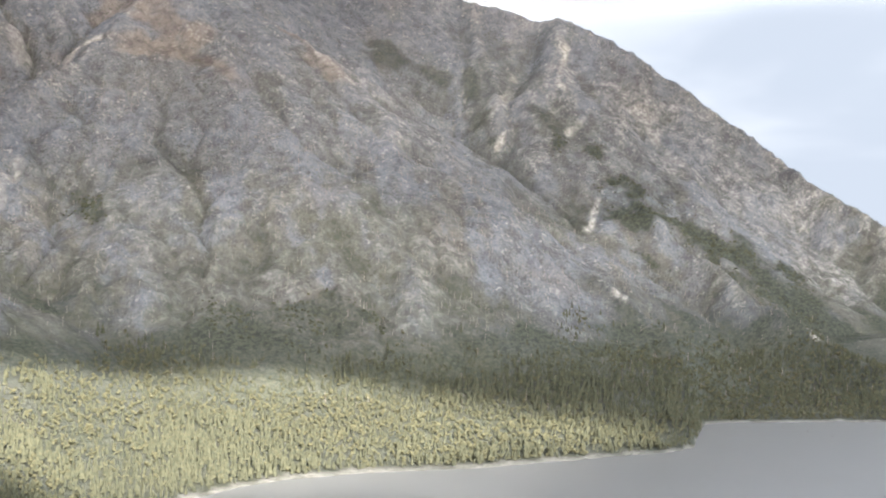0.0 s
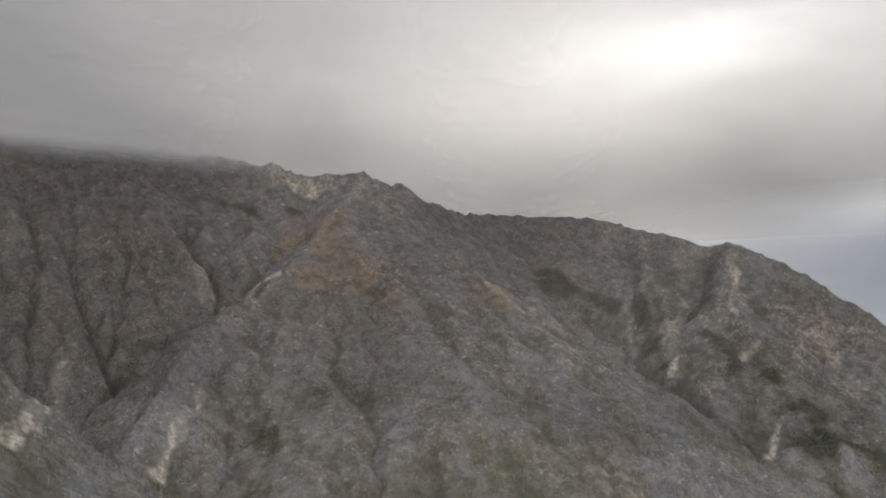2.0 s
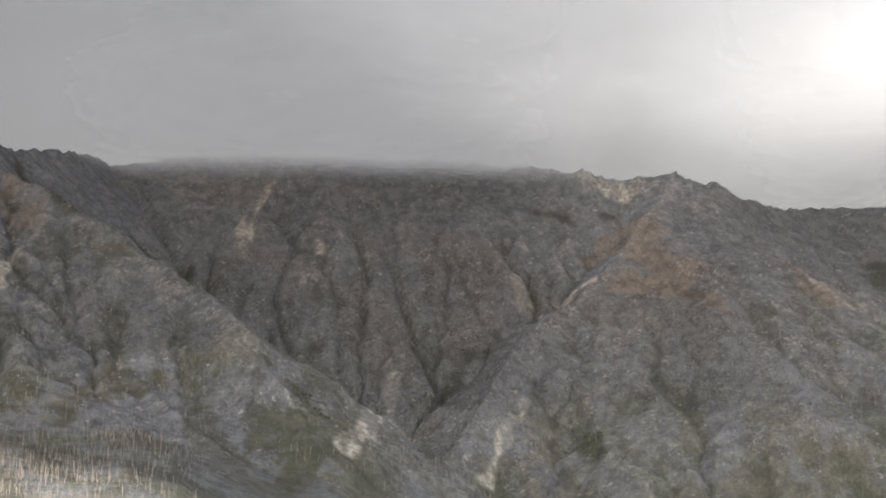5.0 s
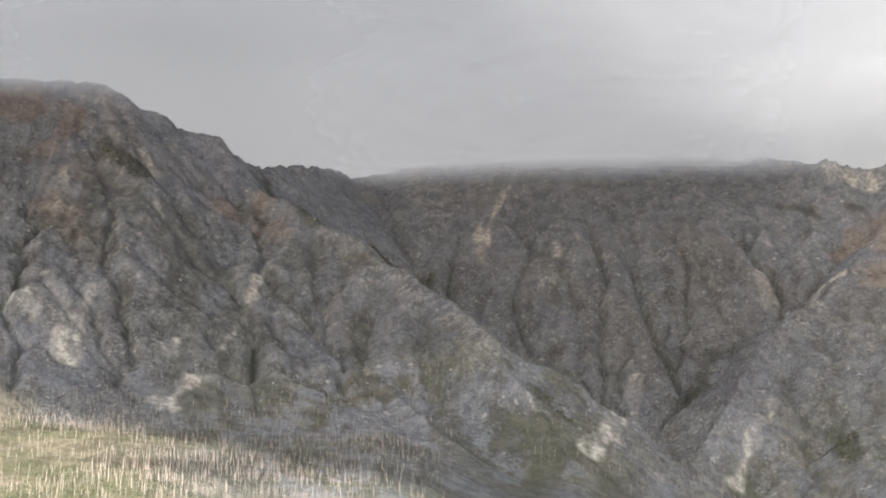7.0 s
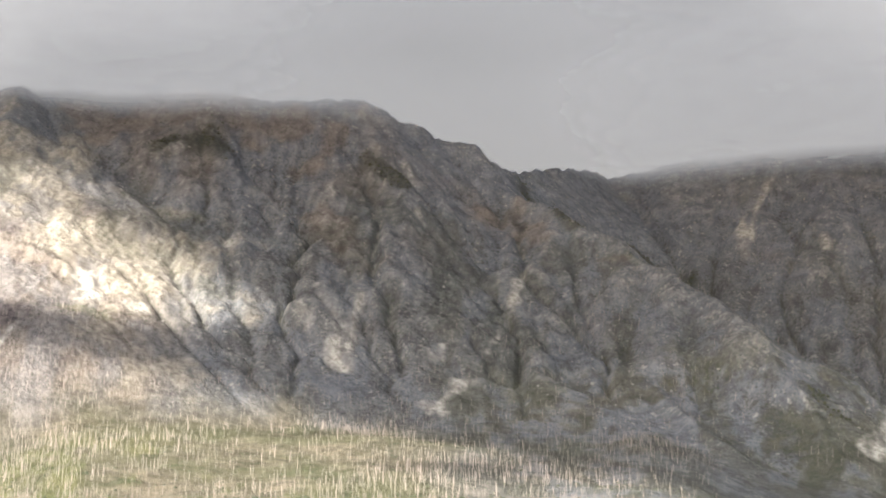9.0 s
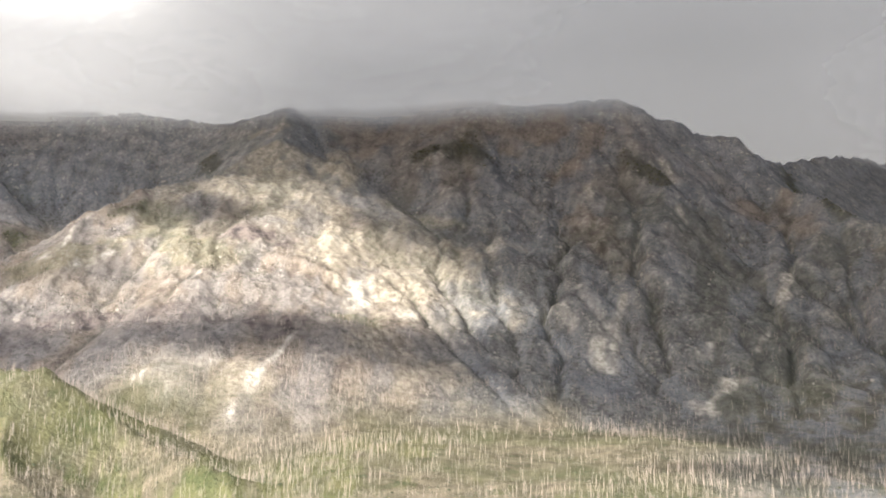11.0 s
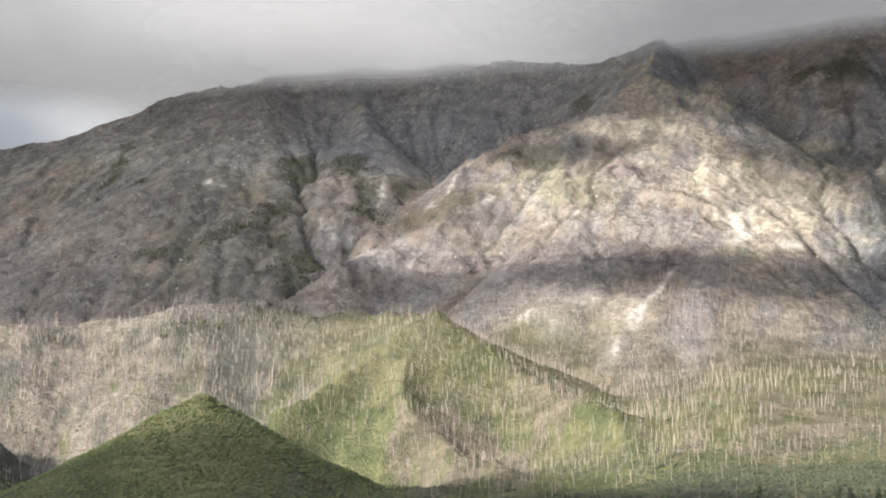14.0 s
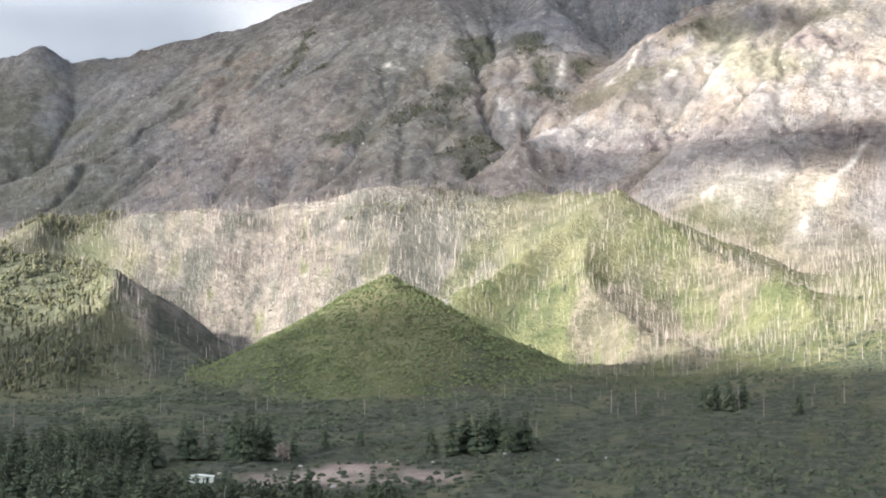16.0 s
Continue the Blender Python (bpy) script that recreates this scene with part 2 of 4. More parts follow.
# crests and spurs by bearing, angle of height and distance from the hovering point
CREST_LAKE = [(65.7, -2.31, 2900), (63.1, -0.44, 3020), (60.5, 1.37, 3150), (58.5, 2.87, 3250), (56.8, 3.88, 3330), (55.4, 5.03, 3400), (53.7, 6.44, 3450),
    (51.4, 8.12, 3500), (50.2, 8.77, 3530), (48.8, 9.73, 3560), (47.1, 10.66, 3600), (46.3, 10.89, 3620), (45.3, 10.78, 3640), (44, 11.24, 3660),
    (43.1, 11.45, 3680), (42.2, 11.55, 3700), (41.2, 11.96, 3750), (40, 12.2, 3700), (36.4, 12.43, 3650), (34.1, 12.56, 3550), (32.3, 13.12, 3450),
    (31.2, 13.74, 3400), (29.9, 14.2, 3350), (29.4, 14.31, 3340)]
CREST_CORRIE = [(29.4, 14.31, 3340), (28, 14.3, 3340), (27, 14.17, 3340), (25.4, 14.56, 3330), (23.8, 14.75, 3330), (20.8, 15.08, 3330), (18.7, 15.48, 3320),
    (16.1, 15.43, 3310), (13.2, 15.68, 3300), (10, 15.4, 3300), (6.6, 15.17, 3320), (5.3, 14.81, 3350), (3.2, 14.6, 3300), (1.6, 15.08, 3150),
    (0.5, 15.1, 3050), (-0.5, 14.81, 2900), (-1.6, 14.77, 2800)]
CREST_MIDDLE = [(-1.6, 14.77, 2800), (-1.9, 15.01, 2790), (-2.7, 15.54, 2780), (-3.2, 16.09, 2765), (-4.1, 16.3, 2755), (-5.3, 16.86, 2745),
    (-6.7, 17.26, 2735), (-7.5, 17.82, 2725), (-8.4, 18.12, 2720), (-10.4, 18.23, 2725), (-12.9, 17.99, 2740), (-16.4, 18.32, 2760), (-20.5, 17.91, 2790),
    (-23.5, 17.69, 2780), (-24.5, 17.8, 2720), (-25.6, 17.34, 2730), (-26.9, 17, 2780), (-29.6, 16.96, 2850), (-33.9, 16.99, 2900), (-38.6, 16.74, 2960),
    (-42.4, 16.31, 3000)]
CREST_WEST = [(-42.4, 16.31, 3000), (-45.3, 15.42, 3070), (-46.8, 14.91, 3080), (-48.3, 14.27, 3090), (-49.7, 13.75, 3100), (-51, 13.13, 3110),
    (-53.4, 12.52, 3130), (-55.1, 12.1, 3150), (-56.8, 11.59, 3160), (-58.2, 11.32, 3170), (-59.2, 10.96, 3180), (-59.8, 11.15, 3180), (-60.3, 11.54, 3180),
    (-61, 11.22, 3180), (-61.7, 10.81, 3190), (-62.2, 10.94, 3200), (-63.2, 10.66, 3210), (-64, 10.24, 3220), (-65, 9.57, 3240), (-67.5, 7.76, 3300),
    (-71.1, 6.47, 3400)]
SPUR_PEAK = [(29.4, 14.26, 3340), (28.5, 12.82, 3180), (26.9, 11.45, 3020), (25.8, 10.03, 2880), (24.6, 8.94, 2780), (23, 7.95, 2660), (21.8, 6.39, 2520),
    (20.8, 4.85, 2380), (19.8, 3.07, 2250), (18.8, 1.31, 2120)]
BROW_PEAK = [(29.4, 14.26, 3340), (31.2, 12.06, 3180), (33.8, 10.4, 3080), (35.7, 9.31, 3000), (37.5, 7.56, 2900), (40.4, 5.92, 2780), (43, 3.35, 2640),
    (45.6, 1.02, 2500), (48.1, -0.52, 2400), (50.4, -2.55, 2270), (51.9, -4.56, 2150)]
NOSE_PEAK = [(28.5, 12.82, 3180), (28.5, 10.28, 2950), (28.8, 7.95, 2780), (29.3, 5.63, 2600), (29.8, 3.33, 2420), (30.2, 1.05, 2260), (31.2, -1.58, 2180),
    (31.7, -3.37, 2080)]
CRAG_SPUR = [(46.3, 10.89, 3620), (45.9, 9.22, 3430), (46.6, 7.69, 3280), (47.6, 5.64, 3120), (48.6, 3.33, 2950), (51.7, 0.9, 2750), (54.2, -0.87, 2600),
    (56.6, -2.52, 2450), (59, -3.96, 2330), (60.5, -4.48, 2250), (63.5, -5.21, 2200)]
CRAG_RIB = [(42.2, 11.55, 3700), (42.7, 9.49, 3480), (43.5, 7.2, 3250), (44.5, 4.89, 3050), (46.1, 3.09, 2870), (47.6, 1.54, 2720)]
LONG_SPUR = [(-1.6, 14.64, 2790), (-1.3, 13.76, 2650), (0.5, 13.25, 2560), (2.7, 12.19, 2450), (4.3, 11.31, 2370), (6.4, 10.03, 2270), (8, 9.2, 2200),
    (9.5, 8.21, 2120), (10.6, 6.66, 2020), (11.6, 5.12, 1930), (12.4, 3.33, 1840), (13.1, 2.07, 1780)]
RUSTY_NOSE = [(-1.3, 13.76, 2650), (-1.5, 12.72, 2560), (-0.7, 11.47, 2450), (0.4, 10.21, 2330), (1.7, 8.69, 2200), (3.3, 6.91, 2060), (5.1, 5.13, 1920),
    (6.9, 3.6, 1800), (9.2, 1.82, 1690)]
CRAGGY_SPUR = [(-8.4, 18.09, 2720), (-9.5, 15.25, 2540), (-10.2, 13.7, 2460)]
BROW_SPUR = [(-15.1, 17.59, 2740), (-15, 16.33, 2640), (-15.8, 14.77, 2540), (-16.2, 12.72, 2400), (-13.9, 12.3, 2330), (-12.3, 11.06, 2230),
    (-10.9, 9.81, 2120), (-10.1, 7.76, 2000), (-9.6, 5.97, 1900)]
SHOULDER_EAST = [(-24.5, 17.8, 2720), (-24.5, 16.23, 2570), (-21.3, 14.9, 2460), (-20, 14.18, 2400), (-18.4, 12.99, 2310), (-17.7, 11.17, 2210),
    (-16.7, 9.35, 2100), (-16, 7.29, 1960)]
SHOULDER_WEST = [(-24.5, 16.23, 2570), (-26.4, 15.35, 2500), (-28, 14.57, 2440), (-29.6, 14.13, 2400), (-30.9, 13.75, 2360), (-32.2, 12.94, 2290),
    (-33.2, 12.14, 2220), (-34.2, 11.14, 2150), (-35.2, 10.08, 2080), (-36.2, 9.29, 2030), (-37.5, 8.56, 1990), (-38.9, 7.88, 1950)]
SHOULDER_NOSE = [(-24.5, 16.23, 2570), (-24, 14.11, 2420), (-23.2, 12.04, 2280), (-22.2, 10.21, 2160), (-20.6, 8.39, 2030), (-19.1, 6.83, 1940)]
LEDGE = [(-20.6, 8.91, 2060), (-23.5, 8.72, 2020), (-25.3, 9.07, 2030), (-27.9, 9.24, 2040), (-30.5, 8.95, 2020), (-33.1, 8.21, 1980), (-35.6, 7.47, 1940)]
WEST_BLUFF = [(-37.8, 16.79, 2960), (-37.7, 14.06, 2680), (-38.3, 11.75, 2480), (-39.5, 9.68, 2300), (-40.7, 8.12, 2180)]
WEST_SPUR = [(-45.3, 15.33, 3070), (-45, 12.67, 2800), (-45.6, 9.71, 2500), (-46.8, 7.32, 2270)]
WEST_RIB = [(-51, 13.13, 3110), (-52.8, 10.46, 2750), (-54.2, 8.07, 2450), (-55.6, 5.99, 2220)]
BENCH = [(-69.8, 2.8, 1340), (-64.9, 2.99, 1340), (-62.2, 3.41, 1380), (-60.4, 4.34, 1500), (-58.7, 4.58, 1520), (-56.5, 4.56, 1510), (-53.9, 4.49, 1500),
    (-52.4, 4.72, 1510), (-50.4, 4.89, 1520), (-48.6, 5.33, 1540), (-46.8, 5.73, 1550), (-45.3, 5.98, 1550), (-41.9, 5.77, 1540), (-37.4, 5.68, 1500),
    (-34.6, 5.59, 1420)]
GREEN_SPUR = [(-68.6, 2.02, 1250), (-64.9, 2.77, 1240), (-62.2, 2.96, 1220), (-59.5, 2.86, 1190), (-57.8, 2.59, 1150), (-57.8, 1.29, 1060),
    (-58.7, -0.46, 980), (-60, -2.05, 910)]
KNOLL_LEFT = [(-34.6, 5.59, 1420), (-35.9, 4.83, 1370), (-37.7, 3.4, 1280), (-39.5, 2.21, 1210), (-41.5, 1.25, 1140)]
KNOLL_RIGHT = [(-34.6, 5.59, 1420), (-33, 4.55, 1360), (-31.2, 3.64, 1300), (-29.2, 2.58, 1230), (-28.1, 2.28, 1190), (-26.4, 1.53, 1130), (-25.7, -0.49, 1020),
    (-25.1, -1.92, 940)]
KNOLL_FRONT = [(-35.6, 3.69, 1290), (-35.9, 2.19, 1190), (-35.1, 0.99, 1120), (-33.6, -0.05, 1060), (-31.6, -1.09, 1000), (-30.3, -2.49, 930)]
# how steeply each falls away
RIDGES = [
    (0.98, CREST_LAKE), (1, CREST_CORRIE), (1.05, CREST_MIDDLE), (0.72, CREST_WEST),
    (0.78, SPUR_PEAK),
    (0.72, BROW_PEAK), (0.7, NOSE_PEAK), (0.8, CRAG_SPUR), (0.85, CRAG_RIB), (0.8, LONG_SPUR), (0.66, RUSTY_NOSE), (0.8, CRAGGY_SPUR), (0.8, BROW_SPUR), (0.74, SHOULDER_EAST), (0.74, SHOULDER_WEST),
    (0.68, SHOULDER_NOSE), (0.95, LEDGE), (0.66, WEST_BLUFF), (0.6, WEST_SPUR), (0.58, WEST_RIB), (0.52, BENCH), (0.64, GREEN_SPUR), (0.64, KNOLL_LEFT), (0.64, KNOLL_RIGHT), (0.64, KNOLL_FRONT)]
KNOLL = (*spot(-44.95, 955), EYE[2] + 955 * math.tan(radians(2.07)))


def floor_height(x, y):
    b, d = np.degrees(np.arctan2(x, y)), np.hypot(x, y)
    i = np.clip(np.searchsorted(BEARINGS, b, side="right") - 1, 0, len(BEARINGS) - 2)
    j = np.clip(np.searchsorted(RANGES, d, side="right") - 1, 0, len(RANGES) - 2)
    B, R = np.array(BEARINGS, float), np.array(RANGES, float)
    u = np.clip((b - B[i]) / (B[i + 1] - B[i]), 0, 1)
    v = np.clip((d - R[j]) / (R[j + 1] - R[j]), 0, 1)
    u = u * u * (3 - 2 * u)
    z = (FLOOR[i, j] * (1 - u) + FLOOR[i + 1, j] * u) * (1 - v) + (FLOOR[i, j + 1] * (1 - u) + FLOOR[i + 1, j + 1] * u) * v
    inland = d - np.interp(b, *zip(*SHORE)) + 9 * fractal(x, y, 110, 3, 71)
    inland = np.minimum(inland, 620)
    beach = np.where(inland > 0, 0.045 * inland + 0.00016 * inland ** 2, np.maximum(-16, 0.06 * inland))
    lake = step(b, 18, 27) * (1 - step(b, 80, 110)) * (1 - step(d, 2000, 2500) * (1 - step(b, 50, 54)))
    return z * (1 - lake) + beach * lake


def falling(x, y, points, fall):
    """The height of a ridge that falls away on both sides, a little less steeply further down."""
    best = np.full(np.shape(x), -1e4)
    for (ax, ay, az), (bx, by, bz) in zip(points, points[1:]):
        dx, dy = bx - ax, by - ay
        s = np.clip(((x - ax) * dx + (y - ay) * dy) / (dx * dx + dy * dy), 0, 1)
        away = np.hypot(x - ax - s * dx, y - ay - s * dy)
        best = np.maximum(best, az + s * (bz - az) - fall * away * (1 - 0.12 * np.clip(away / 900, 0, 1)))
    return best


def fall_line(x, y):
    """Metres across the slope and down it: the whole range falls towards the lake's head."""
    return np.arctan2(x, y + 300.0) * 2700.0, np.hypot(x, y + 300.0)


def crest_distance(x, y):
    """Metres in plan from the main crest line."""
    best = np.full(np.shape(x), 1e9)
    for _, points in RIDGES[:4]:
        pts = [spot(b, d) for b, e, d in points]
        for (ax, ay), (bx, by) in zip(pts, pts[1:]):
            dx, dy = bx - ax, by - ay
            s = np.clip(((x - ax) * dx + (y - ay) * dy) / (dx * dx + dy * dy), 0, 1)
            best = np.minimum(best, np.hypot(x - ax - s * dx, y - ay - s * dy))
    return best


def bare_land(x, y):
    """The land before water has cut it: floor, ridges and the conical hill; and how much of it is mountain."""
    wx, wy = x + 13 * fractal(x, y, 200, 3, 11), y + 13 * fractal(x, y, 200, 3, 31)
    base = floor_height(x, y)
    k = 7.0
    high = base / k
    for fall, points in RIDGES:
        high = np.logaddexp(high, falling(wx, wy, crest(points), fall) / k)
    top = k * high
    kx, ky, kz = KNOLL
    r = np.hypot(x - kx, y - ky) + 1.2 * fractal(x, y, 60, 2, 77)
    top = np.maximum(top, kz + 5.5 - 0.64 * np.sqrt(r * r + 9 * 9) + 0.0003 * np.minimum(r, 220) ** 2)
    # the ditch behind the hill's far flank
    kb = math.atan2(kx, ky)
    side, back = (x - kx) * math.cos(kb) - (y - ky) * math.sin(kb), (x - kx) * math.sin(kb) + (y - ky) * math.cos(kb)
    top = top - 24 * step(side, 25, 60) * (1 - step(side, 165, 200)) * np.clip(1.2 - np.abs(back - 55) / 45, 0, 1)
    return top, step(np.hypot(x, y), 1600, 2000) * step(top - base, 5, 80)


def roughness(x, y, top, rocky):
    """Ribs, crags and swells that seed the gullies."""
    across, along = fall_line(x, y)
    across = across + 40 * fractal(x, y, 400, 3, 41)
    lip = 0.15 + 0.85 * step(crest_distance(x, y), 30, 260)
    bearing, d = np.degrees(np.arctan2(x, y)), np.hypot(x, y)
    calm = 1 - 0.5 * step(-bearing, 14, 20) * (1 - step(-bearing, 33, 37)) * (1 - step(d, 2300, 2500)) - 0.35 * step(-bearing, 38, 44)
    ribs = 24 * (creased(across, along * 0.34, 230, 4, 3, 0.55) - 0.42) + 10 * fractal(x, y, 110, 5, 15, 0.62)
    crags = 8 * (creased(x, y, 70, 4, 27, 0.65) - 0.4)
    crags = crags * (1 + 1.4 * step(top, 560, 760) * step(-bearing, -3, 1) * (1 - step(-bearing, 17, 20)))
    crags = crags * (1 + 0.9 * step(-bearing, 16, 20) * (1 - step(-bearing, 36, 40)) * step(d, 1900, 2050) * (1 - step(d, 2450, 2650)))
    soft = (5.0 + 5.0 * step(-bearing, 40, 45) * step(d, 1050, 1200)) * fractal(x, y, 170, 4, 51) + 1.2 * fractal(x, y, 22, 3, 61)
    teeth = 6 + 26 * (creased(across, along, 40, 3, 83, 0.65) - 0.36) * (0.25 + 0.75 * step(fractal(x, y, 300, 2, 85), -0.5, 0.3))
    teeth = teeth + 7 * step(-bearing, 2, 4) * (1 - step(-bearing, 8, 10))
    teeth = teeth * (1 + 1.3 * step(-bearing, 57, 59)) * (1 - step(crest_distance(x, y), 10, 50))
    return rocky * (lip * calm * ribs + (0.35 + 0.65 * lip) * crags + teeth) + (1 - rocky) * soft * step(top, -2, 25)


# running water cuts the slopes: worked out once on a plain grid, then read off wherever a height is wanted
CELL = 9.0
WATERX, WATERY = np.arange(-3500.0, 3500.1, CELL), np.arange(300.0, 4000.1, CELL)


def cut_by_water(rounds):
    X, Y = np.meshgrid(WATERX, WATERY)
    top, rocky = bare_land(X, Y)
    start = top + roughness(X, Y, top, rocky)
    z, (rows, cols) = start.copy(), X.shape
    here = np.arange(rows * cols).reshape(rows, cols)
    bearing, d = np.degrees(np.arctan2(X, Y)), np.hypot(X, Y)
    hard = 1 - 0.72 * step(-bearing, 15, 19) * (1 - step(-bearing, 36, 39)) * (1 - step(d, 2500, 2700)) - 0.5 * step(bearing, 22, 27) - 0.4 * step(-bearing, 40, 45)
    soft = (0.0095 * rocky * hard + 0.0012).ravel()
    area = None
    for _ in range(rounds):
        best, to = np.zeros(z.shape), here.copy()
        for dy, dx in ((0, 1), (0, -1), (1, 0), (-1, 0), (1, 1), (1, -1), (-1, 1), (-1, -1)):
            drop = (z - np.roll(z, (-dy, -dx), (0, 1))) / math.hypot(dy, dx)
            drop[0, :], drop[-1, :], drop[:, 0], drop[:, -1] = 0, 0, 0, 0
            steeper = drop > best
            best[steeper], to[steeper] = drop[steeper], np.roll(here, (-dy, -dx), (0, 1))[steeper]
        order = np.argsort(z, axis=None)
        rising, target = order.tolist(), to.ravel().tolist()
        caught = [1.0] * len(target)
        for k in reversed(rising):
            if target[k] != k:
                caught[target[k]] += caught[k]
        area = np.array(caught)
        bite, level = (soft * np.sqrt(area)).tolist(), z.ravel().tolist()
        for k in rising:
            t = target[k]
            if t != k:
                level[k] = (level[k] + bite[k] * level[t]) / (1 + bite[k])
        z = np.array(level).reshape(rows, cols)
        creep = (np.roll(z, 1, 0) + np.roll(z, -1, 0) + np.roll(z, 1, 1) + np.roll(z, -1, 1)) / 4 - z
        creep[0, :], creep[-1, :], creep[:, 0], creep[:, -1] = 0, 0, 0, 0
        z += 0.07 * creep * rocky
    wide = z.copy()
    for _ in range(14):
        wide = (wide + np.roll(wide, 2, 0) + np.roll(wide, -2, 0) + np.roll(wide, 2, 1) + np.roll(wide, -2, 1)) / 5
    return np.clip(z - start, -80, 20), np.log2(area.reshape(rows, cols)), np.clip((z - wide) / 9, -1, 1)


CUT, FLOW, RIB = cut_by_water(16)


def read_off(table, x, y):
    """A value of the water grid at x, y; it fades out past the grid's edge."""
    u, v = np.clip((x - WATERX[0]) / CELL, 0, len(WATERX) - 1.001), np.clip((y - WATERY[0]) / CELL, 0, len(WATERY) - 1.001)
    i, j = u.astype(int), v.astype(int)
    a, b = u - i, v - j
    value = (table[j, i] * (1 - a) + table[j, i + 1] * a) * (1 - b) + (table[j + 1, i] * (1 - a) + table[j + 1, i + 1] * a) * b
    return value * (1 - step(np.abs(x), 3300, 3480)) * step(y, 320, 420) * (1 - step(y, 3850, 3980))


def land(x, y):
    """Height of the land, and how much of it is mountain rather than valley floor."""
    x, y = np.asarray(x, float), np.asarray(y, float)
    top, rocky = bare_land(x, y)
    fine = rocky * (2.6 * (creased(x, y, 26, 3, 95, 0.6) - 0.42) + 1.4 * fractal(x, y, 11, 2, 97, 0.6))
    return top + roughness(x, y, top, rocky) + read_off(CUT, x, y) + fine, rocky


def axis(*spans):
    """Values at even steps over several spans."""
    out = []
    for a, b, n in spans:
        out += list(np.linspace(a, b, n, endpoint=False))
    return np.array(out + [spans[-1][1]])


bearings = axis((-180, -68, 60), (-68, 66, 1240), (66, 180, 60))
ranges = np.concatenate([[0.02, 60, 130, 200], np.geomspace(260, 1690, 96), np.geomspace(1700, 3290, 250), np.geomspace(3300, 3900, 50), np.geomspace(3930, 4300, 8), [4480, 4700, 5000, 5600]])
TH, RR = np.meshgrid(np.radians(bearings), ranges)
GX, GY = np.sin(TH) * RR, np.cos(TH) * RR
GZ, ROCKY = land(GX, GY)
far_down = step(RR, 4100, 4700)
GZ = GZ * (1 - far_down) + 60 * far_down


def polar(x, y):
    return np.degrees(np.arctan2(x, y)), np.hypot(x, y)


def on_land(bearing, height):
    """Where a sight line at that bearing and angle of height first meets the land."""
    col = int(np.argmin(np.abs(bearings - bearing)))
    rise = (GZ[:, col] - EYE[2]) / ranges
    hits = np.nonzero((rise >= math.tan(radians(height))) & (ranges > 330))[0]
    return spot(bearing, ranges[hits[0]] if len(hits) else 3200.0)


def chute(x, y, points, wide):
    """1 along a line of points given by bearing and angle of height, 0 past its width."""
    pts = [on_land(b, e) for b, e in points]
    best = np.full(np.shape(x), 1e9)
    for (ax, ay), (bx, by) in zip(pts, pts[1:]):
        dx, dy = bx - ax, by - ay
        s = np.clip(((x - ax) * dx + (y - ay) * dy) / (dx * dx + dy * dy), 0, 1)
        best = np.minimum(best, np.hypot(x - ax - s * dx, y - ay - s * dy))
    return 1 - step(best + 0.8 * wide * fractal(x, y, 60, 3, 88, 0.55), 0.25 * wide, 1.35 * wide)


# pale streaks of scree and bare rock, green strips, rusty ground, cream sunlit rock, meadow, cliff and bare soil: half
# width, then bearing and angle of height
SCREE_EAST = (
    (12, [(22.2, 4), (21.4, 2.6), (20.5, 0.6)]), (11, [(16.3, 5.2), (15.3, 3.3), (14.1, 1.9)]), (9, [(11, 14.7), (9.9, 12.9), (9.3, 10.8)]),
    (12, [(33.8, 10.6), (35.3, 9.3), (36.8, 8)]), (18, [(22, 9.5), (22.2, 8.5)]), (11, [(25.5, 9.6), (24.3, 8.7)]), (11, [(44.1, 8.1), (43.8, 7.1), (43.2, 6.4)]),
    (22, [(25.1, 14.4), (26.2, 13.7), (27.2, 13.3), (28.6, 13.9)]), (8, [(11.4, 4.7), (11.8, 3.7)]), (9, [(12.8, 11.5), (12.8, 11)]),
    (12, [(9.3, 12.4), (9.3, 10.8)]),)
SCREE_LAKE = (
    (9, [(44.1, 7.7), (43.8, 6.9)]), (9, [(46.6, 9.5), (46.3, 8.2), (46.6, 7.6)]), (11, [(46.8, 5.7), (47.5, 6.4)]), (24, [(50.2, 6.3), (50.8, 5.1), (51.7, 4.3)]),
    (8, [(48.1, 2.8), (47.6, 1.3)]), (6, [(57.2, -3), (57.7, -3.4)]), (8, [(43.8, 5.7), (43.5, 5)]),
    (8, [(48.9, -1.4), (49.3, -1.8)]),)
SCREE_MIDDLE = (
    (13, [(-0.7, 10.2), (-1.6, 7.9), (-2.5, 6.6)]), (16, [(-3.7, 5.3), (-4.5, 4.6), (-5.1, 4)]), (11, [(-4.1, 7.5), (-4.6, 6.8)]), (19, [(-10.4, 9.8), (-9.3, 8), (-9.2, 6)]),
    (13, [(-8.3, 9.3), (-9.2, 7.3)]), (19, [(-11.2, 8.8), (-10.8, 7.8)]), (19, [(-14, 11.8), (-12.8, 11.3)]), (11, [(-6.5, 15.3), (-5.7, 14.3)]),
    (10, [(-5.7, 13), (-5.4, 12.5)]), (11, [(-4.1, 7.5), (-4.8, 6.5)]), (10, [(-10, 14.2), (-9.7, 13.8)]),)
